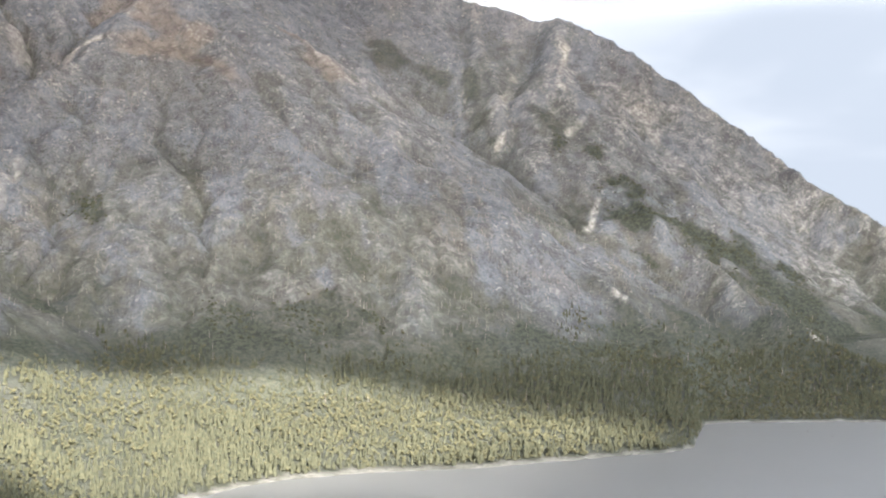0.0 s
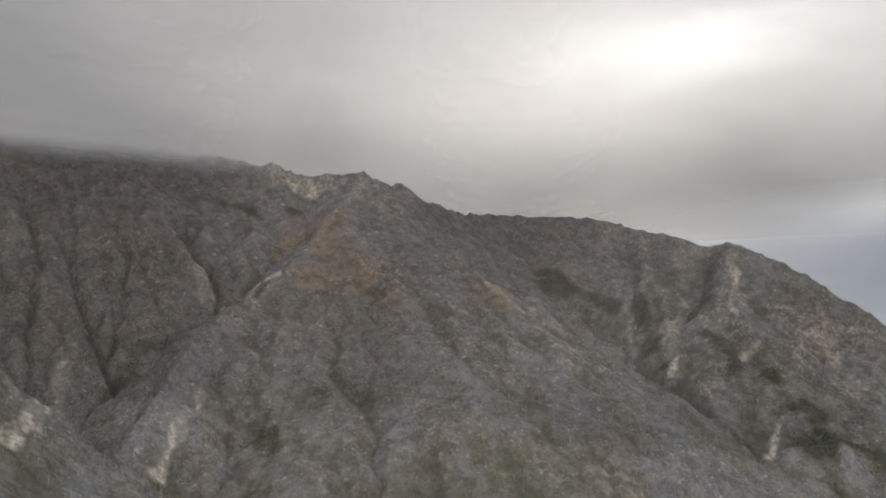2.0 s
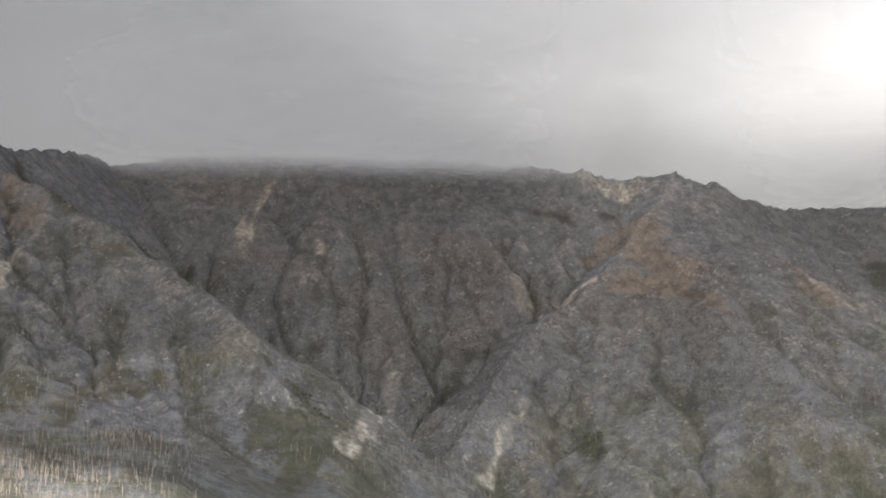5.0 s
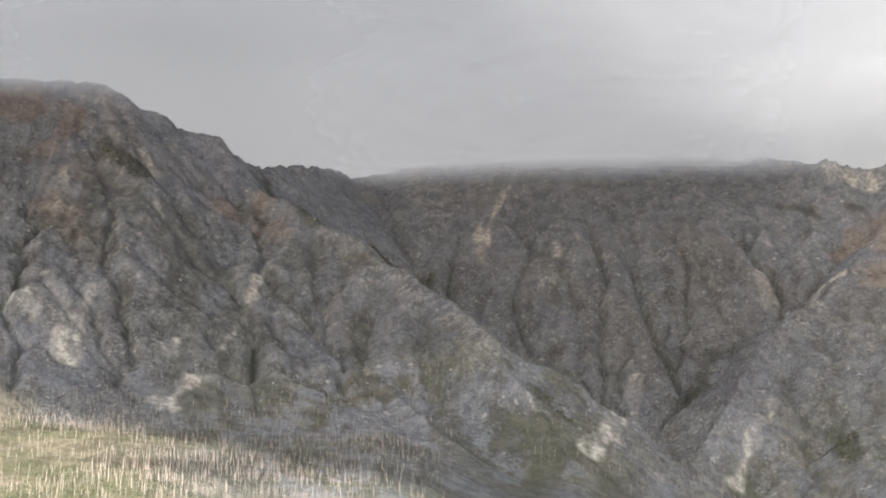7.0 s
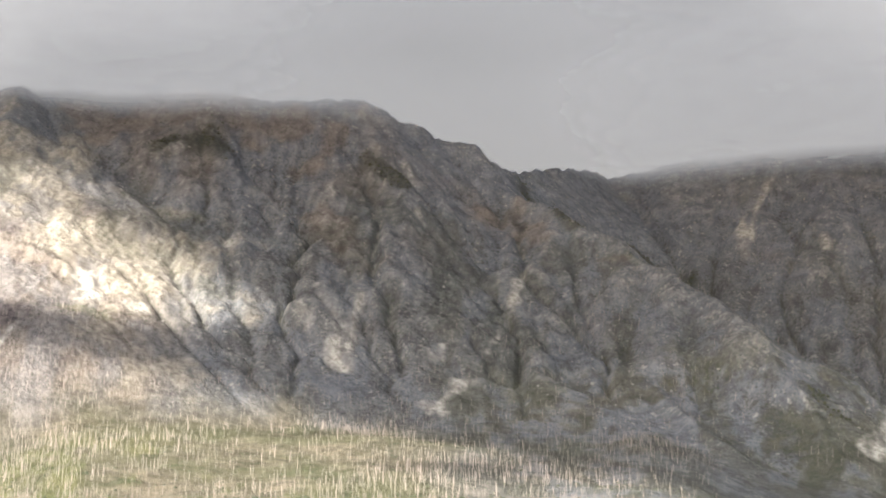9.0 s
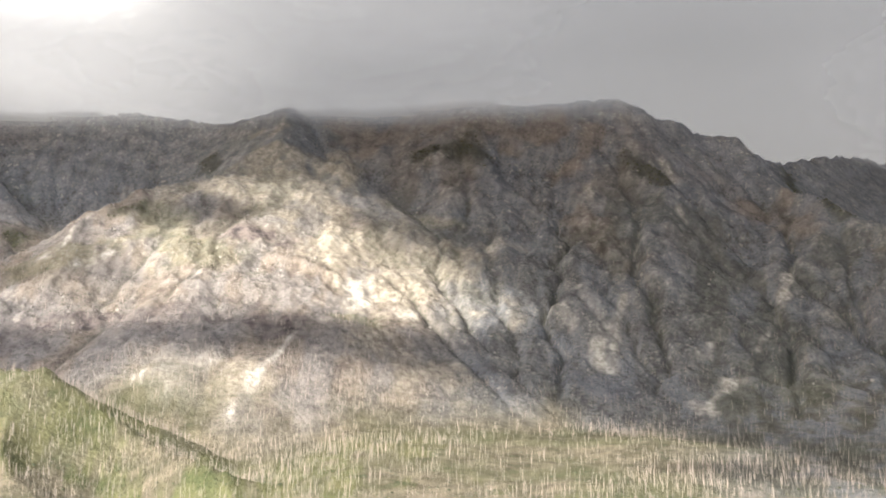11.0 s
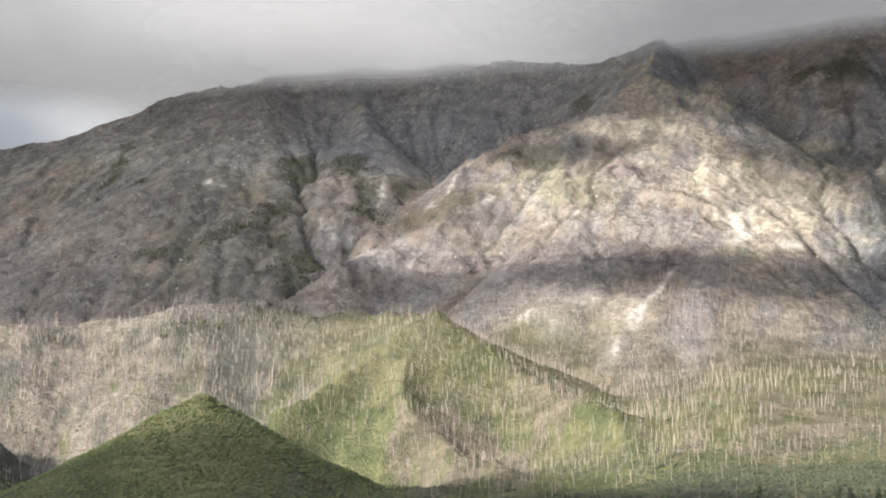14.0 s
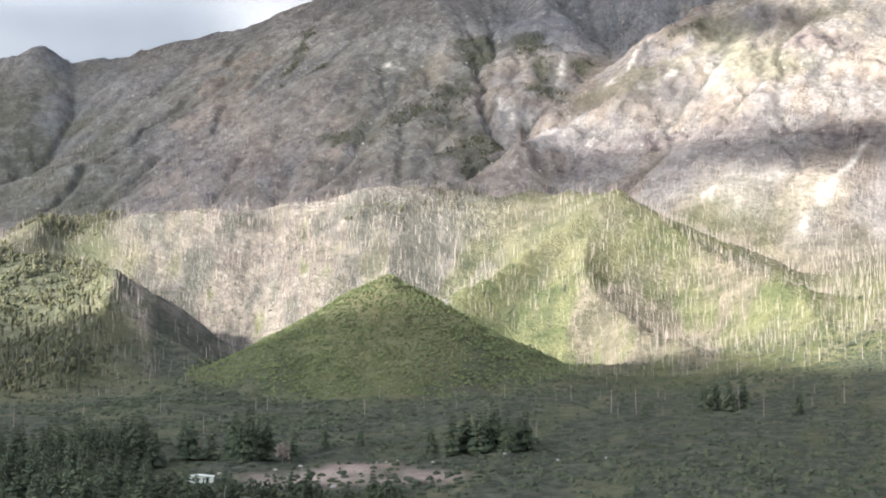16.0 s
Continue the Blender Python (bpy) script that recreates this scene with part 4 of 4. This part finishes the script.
def bush_shape(seed):
    """A low dome of foliage with an uneven outline."""
    r = random.Random(seed)
    verts, tris = [], []
    for z, w in ((-0.1, 0.62), (0.38, 0.5)):
        for k in range(5):
            a, s = 2 * math.pi * k / 5 + z, w * r.uniform(0.75, 1.25)
            verts.append((s * math.cos(a), s * math.sin(a), z * r.uniform(0.8, 1.2)))
    verts.append((r.uniform(-0.15, 0.15), r.uniform(-0.15, 0.15), r.uniform(0.6, 0.85)))
    tris += ring_strip(0, 5, 5) + [(5 + k, 5 + (k + 1) % 5, 10) for k in range(5)]
    return np.array(verts), np.array(tris)


def rock_shape(seed):
    r = random.Random(seed)
    verts, tris = [], []
    lump(verts, tris, (0, 0, 0.1), 0.6, r, r.uniform(0.7, 1.3))
    return np.array([v[:] for v in verts]), np.array(tris)


def stand(name, shapes, x, y, size, girth, material, label, category, sink=0.0):
    """All plants of one stand, joined in one mesh."""
    z = land(x, y)[0] - sink
    pick = rng.integers(0, len(shapes), len(x))
    turn = rng.uniform(0, 2 * np.pi, len(x))
    all_v, all_t, count = [], [], 0
    for k, (sv, st) in enumerate(shapes):
        m = pick == k
        if not m.any():
            continue
        c, s = np.cos(turn[m])[:, None], np.sin(turn[m])[:, None]
        h, g = size[m][:, None], (size[m] * girth[m])[:, None]
        vx = (sv[:, 0] * c - sv[:, 1] * s) * g + x[m][:, None]
        vy = (sv[:, 0] * s + sv[:, 1] * c) * g + y[m][:, None]
        vz = sv[:, 2] * h + z[m][:, None]
        all_v.append(np.stack([vx, vy, vz], -1).reshape(-1, 3))
        all_t.append((st[None] + count + (np.arange(m.sum()) * len(sv))[:, None, None]).reshape(-1, 3))
        count += m.sum() * len(sv)
    ob = sheet(name, np.concatenate(all_v), np.concatenate(all_t), material, smooth=False)
    return tagged(ob, label, category, kind="stuff")


def scatter(count, b0, b1, d0, d1, keep):
    """Spots strewn evenly over a sector of the plan, thinned by keep(x, y, bearing, distance), a chance from 0 to 1."""
    b = np.radians(rng.uniform(b0, b1, count))
    d = np.sqrt(rng.uniform(d0 ** 2, d1 ** 2, count))
    x, y = np.sin(b) * d, np.cos(b) * d
    chance = keep(x, y, np.degrees(b), d)
    m = rng.uniform(0, 1, count) < chance
    return x[m], y[m]


def patches(x, y, metres, seed, lo, hi):
    return step(fractal(x, y, metres, 3, seed), lo, hi)


def off_hill(x, y, r=125):
    return step(np.hypot(x - KNOLL[0], y - KNOLL[1]), r - 12, r + 12)


SNAGS = [snag_shape(k) for k in range(7)]
CONIFERS = [conifer_shape(k) for k in range(5)]
BROADS = [broadleaf_shape(k, 2) for k in range(6)]
BUSHES = [bush_shape(k) for k in range(6)]
ROCKS = [rock_shape(k) for k in range(5)]


def tall(x, lo, hi):
    return rng.uniform(lo, hi, len(x))


# the green forest between the lake and the mountain's foot
def lakeside(x, y, b, d):
    z = land(x, y)[0]
    up = step(b, 16, 21) * (1 - step(z + 30 * fractal(x, y, 150, 3, 301), 62, 125))
    return up * step(z, 0.7, 1.5)


x, y = scatter(46000, 15, 66, 760, 2400, lakeside)
conifer = rng.uniform(0, 1, len(x)) < 0.62 + 0.3 * patches(x, y, 220, 310, -0.2, 0.5)
xa, ya, xb, yb = x[conifer], y[conifer], x[~conifer], y[~conifer]
stand("pine_forest", CONIFERS, xa, ya, tall(xa, 6, 14) * (0.7 + 0.5 * patches(xa, ya, 90, 312, -0.5, 0.5)), tall(xa, 1.05, 1.6), FOREST_PINE, "dark green conifers of the lakeside forest", "forest")
stand("broadleaf_forest", BROADS, xb, yb, tall(xb, 4.5, 10.5), tall(xb, 1.1, 1.7), FOREST_BROAD, "yellow-green broadleaf trees of the lakeside forest", "forest")


# the burnt forest on the bench, the knolls and the mountain's foot
def bench_snags(x, y, b, d):
    dense = 0.16 + 0.3 * step(-b, 18, 22) * patches(x, y, 140, 323, -0.1, 0.25) + 0.6 * patches(x, y, 190, 321, -0.25, 0.35) + 0.9 * step(-b, 40, 43) * step(d, 1000, 1100) * (0.15 + 0.85 * patches(x, y, 55, 325, -0.35, 0.25))
    dense = dense * step(d, 820, 1000) * (0.05 + 0.95 * off_hill(x, y))
    return dense * (1 - step(b, 4, 9)) * (1 - 0.75 * step(-b, 57.5, 59.5) * (1 - step(d, 1300, 1420))) * (1 - 0.9 * step(-b, 51.5, 52.5) * (1 - step(-b, 55, 55.8)) * (1 - step(d, 1120, 1200)))


x, y = scatter(38000, -66, 12, 800, 1780, bench_snags)
stand("burnt_forest", SNAGS, x, y, tall(x, 4.5, 12.5), tall(x, 0.65, 1.0) * np.clip(np.hypot(x, y) / 900, 1, 1.7), SNAG, "bleached dead trunks of a burnt forest", "dead trees")


def slope_snags(x, y, b, d):
    z = land(x, y)[0]
    return (0.2 + 0.8 * patches(x, y, 150, 331, -0.3, 0.4)) * (1 - step(z, 480, 800)) * (1 - 0.85 * step(b, 16, 21) * (1 - step(z, 90, 140)))


x, y = scatter(17000, -62, 60, 1750, 2700, slope_snags)
stand("burnt_slope_forest", SNAGS, x, y, tall(x, 6, 14), tall(x, 1.0, 1.9), SNAG, "grey dead trees thinning out up the mountain", "dead trees")


# bushes on the conical hill, the knolls and the flats
def hill_bushes(x, y, b, d):
    return (1 - off_hill(x, y, 150))


x, y = scatter(19000, -54, -33, 780, 1130, hill_bushes)
stand("hill_bushes", BUSHES, x, y, tall(x, 0.8, 1.9), tall(x, 1.0, 1.7), HILLSCRUB, "low green bushes covering the conical hill", "bushes")


def flat_bushes(x, y, b, d):
    return (0.25 + 0.75 * patches(x, y, 120, 341, -0.5, 0.3)) * (1 - 0.93 * step(d, 900, 1020)) * off_hill(x, y, 150)


x, y = scatter(60000, -66, 12, 340, 1350, flat_bushes)
stand("scrub", BUSHES, x, y, tall(x, 0.6, 2.0), tall(x, 1.0, 1.9), BUSH, "green scrub on the valley floor and knolls", "scrub")


# living trees on the bench's near end and the hollow
def bench_green(x, y, b, d):
    left = step(-b, 57.2, 58.8) * (1 - step(d, 1320, 1420)) * step(d, 860, 920) * (0.55 + 0.45 * patches(x, y, 110, 352, -0.3, 0.3))
    back = step(-b, 40, 44) * step(d, 1440, 1500) * patches(x, y, 120, 351, -0.1, 0.3) * (0.4 + 0.6 * step(-b, 55, 57) * (1 - step(-b, 61, 62)))
    return np.maximum(left, back)


x, y = scatter(26000, -68, -38, 860, 1640, bench_green)
mix = rng.uniform(0, 1, len(x)) < 0.5
stand("bench_conifers", CONIFERS, x[mix], y[mix], tall(x[mix], 5, 10), tall(x[mix], 1.0, 1.5), FOREST_PINE, "green conifers that outlived the fire", "trees")
stand("bench_broadleaf_trees", BROADS, x[~mix], y[~mix], tall(x[~mix], 3.5, 7.5), tall(x[~mix], 1.0, 1.5), BROAD, "yellow-green young trees on the bench", "trees")


# dark trees that hold on in the mountain's gullies
def gully_trees(x, y, b, d):
    chance = np.zeros(len(x))
    for wide, line in GREEN:
        chance = np.maximum(chance, chute(x, y, line, wide))
    return chance * patches(x, y, 60, 371, -0.5, 0.1)


x, y = scatter(100000, -56, 58, 1750, 3100, gully_trees)
stand("gully_trees", BUSHES, x, y, tall(x, 2, 5), tall(x, 0.8, 1.3), FOREST_PINE, "dark trees and shrubs in the mountain's gullies", "trees")


# stones on the rock faces and along the shore
def crag_stones(x, y, b, d):
    return (0.3 + 0.7 * patches(x, y, 130, 361, 0.0, 0.5)) * step(land(x, y)[0], 280, 480)


x, y = scatter(4500, -62, 62, 1850, 3300, crag_stones)
stand("outcrops", ROCKS, x, y, rng.uniform(1.3, 3.4, len(x)) ** 1.4, tall(x, 0.8, 1.4), STONE, "pale blocks of rock breaking through the slopes", "rocks", 0.5)


# ---- single things on the valley floor ----
def part(name, bm, material, parent, label=""):
    me = bpy.data.meshes.new(name)
    bm.to_mesh(me)
    bm.free()
    me.materials.append(material)
    ob = new(name, me)
    ob.parent = parent
    return tagged(ob, label)


def from_lists(verts, tris):
    bm = bmesh.new()
    vs = [bm.verts.new(v) for v in verts]
    for f in tris:
        try:
            bm.faces.new([vs[k] for k in f])
        except ValueError:
            pass
    return bm


def stem(verts, tris, points, radii, n=6):
    """A tapering bent stem through the points."""
    rings = []
    for p, r in zip(points, radii):
        rings.append(len(verts))
        for k in range(n):
            a = 2 * math.pi * k / n
            verts.append(Vector((p[0] + r * math.cos(a), p[1] + r * math.sin(a), p[2])))
    for a, b in zip(rings, rings[1:]):
        tris += ring_strip(a, b, n)
    top = rings[-1]
    tris.append(tuple(top + k for k in range(n)))


def frond(verts, tris, foot, tip, wide, r):
    """One drooping bough: a flat, ragged wedge with some thickness."""
    foot, tip = Vector(foot), Vector(tip)
    out = tip - foot
    side = Vector((-out.y, out.x, 0)).normalized() * wide
    a = len(verts)
    mid = foot + out * 0.55
    verts += [foot + Vector((0, 0, wide * 0.25)), mid + side * r.uniform(0.7, 1.2) - Vector((0, 0, wide * 0.3)), tip,
              mid - side * r.uniform(0.7, 1.2) - Vector((0, 0, wide * 0.3)), mid + Vector((0, 0, wide * r.uniform(0.3, 0.6))), foot - Vector((0, 0, wide * 0.4))]
    tris += [(a, a + 1, a + 4), (a + 1, a + 2, a + 4), (a + 2, a + 3, a + 4), (a + 3, a, a + 4),
             (a + 5, a + 2, a + 1), (a + 5, a + 3, a + 2), (a + 5, a + 1, a), (a + 5, a, a + 3)]


def conifer_tree(seed, height, label):
    r = random.Random(seed)
    tree = tagged(new("conifer_tree"), label, "tree", "conifers on the valley floor")
    v, f = [], []
    stem(v, f, [(0, 0, -0.6), (0.1, 0, height * 0.4), (0, 0.1, height * 0.97)], [height * 0.022, height * 0.014, 0.04])
    part("trunk", from_lists(v, f), BARK, tree)
    v, f = [], []
    whorls = 13
    for w in range(whorls):
        u = w / (whorls - 1)
        z = height * (0.12 + 0.84 * u)
        reach = height * 0.27 * (1 - u) ** 0.75 * r.uniform(0.75, 1.15) + 0.25
        for k in range(8):
            if r.random() < 0.1:
                continue
            a = 2 * math.pi * (k + r.uniform(-0.35, 0.35)) / 7 + w
            s = reach * r.uniform(0.6, 1.15)
            frond(v, f, (0, 0, z + r.uniform(-0.2, 0.2)), (s * math.cos(a), s * math.sin(a), z - s * r.uniform(0.05, 0.4)), s * 0.36 + 0.12, r)
    part("crown", from_lists(v, f), PINE, tree)
    return tree


def broadleaf_tree(seed, height, leaf, label):
    r = random.Random(seed)
    tree = tagged(new("broadleaf_tree"), label, "tree", "broadleaf trees on the valley floor")
    v, f = [], []
    stem(v, f, [(0, 0, -0.5), (0.15, 0.1, height * 0.3), (0.1, 0.2, height * 0.7)], [height * 0.03, height * 0.022, 0.05])
    tips = []
    for k in range(9):
        a, z = 2.4 * k, height * (0.22 + 0.05 * k)
        s = height * r.uniform(0.16, 0.27)
        tip = Vector((s * math.cos(a), s * math.sin(a), z + s * r.uniform(0.5, 1.1)))
        spike(v, f, (0.1, 0.1, z), tip, height * 0.009, 4)
        tips.append(tip)
    part("trunk", from_lists(v, f), BARK, tree)
    v, f = [], []
    for tip in tips + [Vector((0.1, 0.2, height * 0.82))]:
        for k in range(6):
            at = tip + Vector((r.gauss(0, 1), r.gauss(0, 1), r.gauss(0, 0.8))) * height * 0.075
            lump(v, f, at, height * r.uniform(0.035, 0.075), r, 0.8)
    part("crown", from_lists(v, f), leaf, tree)
    return tree


def dead_tree(seed, height, label):
    r = random.Random(seed)
    tree = tagged(new("dead_tree"), label, "dead tree", "standing dead trees")
    v, f = [], []
    lean = r.uniform(-0.04, 0.04) * height
    stem(v, f, [(0, 0, -0.4), (lean * 0.4, 0, height * 0.5), (lean, 0.1, height)], [height * 0.017, height * 0.012, 0.05], 5)
    part("trunk", from_lists(v, f), SNAG, tree)
    for k in range(7):
        v, f = [], []
        z, a, s = height * r.uniform(0.35, 0.92), r.uniform(0, 6.28), height * r.uniform(0.05, 0.13)
        x0 = lean * z / height
        spike(v, f, (x0, 0, z), (x0 + s * math.cos(a), s * math.sin(a), z + s * r.uniform(0.2, 1.0)), height * 0.006, 4)
        part("limb", from_lists(v, f), SNAG, tree)
    return tree


def ground_at(bearing, distance):
    x, y = spot(bearing, distance)
    return x, y, float(land(np.array([x]), np.array([y]))[0][0])


def plant(protos, spots, seed):
    """Sets the prototypes out over the spots (bearing, distance, scale), each turned its own way."""
    r = random.Random(seed)
    free = list(protos)
    for b, d, s in spots:
        x, y, z = ground_at(b, d)
        m = pose(x, y, z - 0.1, 0, 0, r.uniform(0, 360)) @ Matrix.Scale(s, 4)
        if free:
            free.pop().matrix_basis = m
        else:
            src = r.choice(protos)
            keep = src.scale.copy()
            src.scale = (1, 1, 1)
            made = copy_thing(src, m)
            src.scale = keep


r = random.Random(5)
conifers = [conifer_tree(k, 15.0, "dark green conifer on the valley floor") for k in range(4)]
spots = [
    (-60.2, 480, 0.95), (-59.4, 490, 1.1), (-58.6, 482, 1.15), (-57.5, 492, 1.0), (-56.1, 500, 1.3), (-55.4, 496, 1.05), (-53.8, 505, 1.0),
    (-52.9, 504, 0.75), (-51.8, 506, 1.2), (-51.2, 512, 1.25), (-50.4, 506, 1.1), (-49.2, 512, 0.6), (-47.8, 525, 0.55), (-46.2, 530, 0.5),
    (-43.0, 528, 0.7), (-42.0, 512, 1.05), (-41.4, 518, 1.15), (-40.8, 510, 1.1), (-40.1, 516, 1.2), (-39.5, 512, 1.0), (-38.7, 518, 1.1),
    (-30.7, 640, 0.9), (-30.2, 642, 1.0), (-29.6, 635, 0.95), (-29.0, 642, 0.9), (-33.3, 620, 0.5), (-26.6, 600, 0.7), (-20.4, 540, 0.8)]
spots = [(p, q, 1.25 * w) for p, q, w in spots]
spots += [(r.uniform(-70.1, -57.9), r.uniform(365, 540), r.uniform(0.75, 1.4)) for k in range(150)]
spots += [(r.uniform(-57.9, -51.9), r.uniform(365, 420), r.uniform(0.7, 1.1)) for k in range(20)]
spots += [(r.gauss(-51.2, 0.55), r.uniform(498, 535), r.uniform(0.9, 1.35)) for k in range(9)]
spots += [(r.gauss(-40.3, 0.9), r.uniform(505, 545), r.uniform(0.8, 1.3)) for k in range(14)]
spots += [(r.uniform(-59.5, -53.7), r.uniform(500, 560), r.uniform(0.6, 1.1)) for k in range(14)]
spots += [(-49.3, 396, 0.95), (-48.6, 402, 1.1), (-48.1, 398, 0.9), (-45.6, 400, 1.0), (-44.9, 396, 0.85)]
spots += [(r.uniform(-68.9, -54.8), r.uniform(352, 392), r.uniform(1.0, 1.45)) for k in range(26)]
spots += [(r.uniform(-22.1, -13.9), r.uniform(470, 720), r.uniform(0.4, 0.8)) for k in range(26)]
spots += [(r.uniform(-62.5, -55.4), r.uniform(415, 545), r.uniform(0.8, 1.35)) for k in range(70)]
plant(conifers, spots, 1)

broads = [broadleaf_tree(k, 11.0, PINE, "round dark green broadleaf tree on the valley floor") for k in range(3)]
spots = [(-51.8, 395, 0.9), (-51.1, 390, 1.0), (-50.4, 398, 1.05), (-49.7, 392, 1.0), (-49.0, 397, 0.85), (-47.1, 385, 0.9), (-45.4, 378, 1.0), (-44.8, 384, 0.8)]
spots += [(r.uniform(-70.1, -53.7), r.uniform(362, 440), r.uniform(0.45, 1.0)) for k in range(70)]
spots += [(r.uniform(-53.1, -44.3), r.uniform(372, 402), r.uniform(0.6, 1.0)) for k in range(14)]
spots += [(r.uniform(-38.5, -13.9), r.uniform(385, 640), r.uniform(0.25, 0.5)) for k in range(26)]
plant(broads, spots, 2)

rusty = mottled("rusty_twigs", (0.10, 0.075, 0.065), (0.19, 0.15, 0.13), 1.0, per="own")
plant([broadleaf_tree(9, 10.0, rusty, "leafless brown tree beside the clearing")], [(-49.7, 492, 1.0)], 3)

dead = [dead_tree(k, 12.0, "bleached dead tree standing in the scrub") for k in range(4)]
spots = [(-50.9, 720, 0.8), (-50.4, 700, 0.9), (-48.8, 735, 0.8), (-46.0, 690, 0.9), (-43.3, 700, 0.7), (-39.6, 720, 0.9), (-36.6, 690, 0.8), (-34.8, 640, 1.1),
         (-33.7, 660, 0.9), (-30.3, 650, 1.0), (-29.2, 640, 0.9), (-28.1, 600, 0.9), (-24.7, 610, 1.0), (-38.2, 560, 0.7), (-53.2, 600, 0.7), (-52.3, 376, 0.9),
         (-61.3, 640, 0.9), (-62.2, 660, 0.8), (-58.4, 690, 0.7), (-55.1, 700, 0.8), (-22.7, 690, 1.0), (-21.1, 720, 0.9), (-18.6, 700, 1.0)]
spots += [(r.gauss(-40.8, 11), r.uniform(600, 900), r.uniform(0.25, 0.75)) for k in range(40)]
plant(dead, spots, 4)

# the long pale cabin at the clearing's edge
BOARD = mottled("pale_painted_boards", (0.50, 0.54, 0.47), (0.68, 0.70, 0.62), 0.7, per="own")
TIN = mottled("weathered_tin", (0.40, 0.42, 0.38), (0.60, 0.62, 0.56), 0.8, 0.5, per="own")
# near-black for glass, and for the shade painted in as the cabin's doorway
DARK = mottled("dark_glass_and_doorway_shade", (0.012, 0.013, 0.014), (0.03, 0.032, 0.034), 0.5, 0.3, per="own")
HULL = mottled("white_hull_paint", (0.72, 0.72, 0.70), (0.82, 0.82, 0.80), 0.8, 0.4, per="own")


def box(x0, y0, z0, x1, y1, z1, soft=0.0):
    bm = bmesh.new()
    bmesh.ops.create_cube(bm, size=1.0)
    bmesh.ops.transform(bm, matrix=Matrix.Translation(((x0 + x1) / 2, (y0 + y1) / 2, (z0 + z1) / 2)) @ Matrix.Diagonal((x1 - x0, y1 - y0, z1 - z0, 1)), verts=bm.verts)
    if soft:
        bmesh.ops.bevel(bm, geom=bm.edges[:], offset=soft, segments=1, affect="EDGES")
    return bm


def prism(points, y0, y1):
    """An outline in x and z, drawn out along y."""
    bm = bmesh.new()
    a = [bm.verts.new((x, y0, z)) for x, z in points]
    b = [bm.verts.new((x, y1, z)) for x, z in points]
    bm.faces.new(a), bm.faces.new(b[::-1])
    for k in range(len(a)):
        bm.faces.new((a[k - 1], a[k], b[k], b[k - 1]))
    bmesh.ops.recalc_face_normals(bm, faces=bm.faces[:])
    return bm


def cabin():
    house = tagged(new("cabin"), "long low cabin with pale green-white walls", "cabin")
    part("wall", box(-5.2, -1.5, -0.4, 5.2, 1.5, 2.3, 0.03), BOARD, house)
    part("roof", prism([(-5.5, 2.25), (5.5, 2.25), (5.5, 2.36), (0, 2.9), (-5.5, 2.36)], -1.8, 1.8), TIN, house, "low pitched tin roof")
    # no opening is cut: a dark slab stands in for the shade inside
    part("door", box(2.9, -1.56, 0.05, 3.8, -1.51, 2.05, 0.01), DARK, house, "dark slab on the wall for a shaded doorway")
    for x in (-4.2, -2.2, -0.2, 1.6):
        win = part("window", box(x, -1.56, 0.9, x + 1.0, -1.51, 1.8, 0.01), BOARD, house)
        part("pane", box(x + 0.08, -1.575, 0.98, x + 0.92, -1.562, 1.72), DARK, win)
    return house


x, y, z = ground_at(-53.4, 462)
cabin().matrix_basis = pose(x, y, z, 0, 0, 44)


def boat():
    craft = tagged(new("boat"), "small white boat drawn up on the beach", "boat")
    bm = bmesh.new()
    rows = []
    for x, w, h in ((-3.0, 0.85, 0.0), (-1.0, 1.1, -0.05), (1.2, 0.95, 0.0), (2.5, 0.5, 0.15), (3.2, 0.04, 0.4)):
        rows.append([bm.verts.new(p) for p in ((x, -w, 0.95 + h), (x, -w * 0.75, 0.3 + h), (x, 0, 0.02 + h), (x, w * 0.75, 0.3 + h), (x, w, 0.95 + h))])
    for a, b in zip(rows, rows[1:]):
        for k in range(4):
            bm.faces.new((a[k], a[k + 1], b[k + 1], b[k]))
    bm.faces.new(rows[0])
    bmesh.ops.solidify(bm, geom=bm.faces[:], thickness=0.06)
    part("hull", bm, HULL, craft)
    part("cabin_top", prism([(-1.6, 0.7), (0.9, 0.7), (0.4, 1.75), (-1.4, 1.8)], -0.7, 0.7), HULL, craft)
    part("windscreen", prism([(0.78, 1.0), (0.95, 1.0), (0.52, 1.68), (0.42, 1.68)], -0.6, 0.6), DARK, craft, "dark windscreen")
    return craft


x, y, z = ground_at(46.1, 1562)
boat().matrix_basis = pose(x, y, max(z, 0.3), 0, 0, -20)


# pale boulders and spoil round the clearing
def boulder(seed):
    rr = random.Random(seed)
    bm = bmesh.new()
    bmesh.ops.create_icosphere(bm, subdivisions=2, radius=0.8)
    for q in bm.verts:
        q.co *= rr.uniform(0.8, 1.15)
        q.co.z *= 0.75
    me = bpy.data.meshes.new("boulder")
    bm.to_mesh(me)
    bm.free()
    me.materials.append(STONE)
    return tagged(new("boulder", me), "pale boulder at the edge of the bare clearing", "boulder", "boulders at the clearing")


boulders = [boulder(k) for k in range(4)]
plant(boulders, [(-45.4, 492, 1.2), (-45.0, 494, 1.0), (-44.5, 492, 0.9), (-49.3, 478, 1.0), (-48.9, 480, 1.2), (-50.0, 470, 1.1), (-47.4, 440, 1.6), (-47.8, 432, 1.2),
                 (-48.2, 415, 1.0), (-39.6, 500, 1.0), (-37.2, 492, 1.2), (-42.9, 480, 0.9), (-35.0, 480, 1.1), (-52.5, 470, 1.1), (-52.0, 455, 1.3), (-38.6, 498, 0.8)], 6)
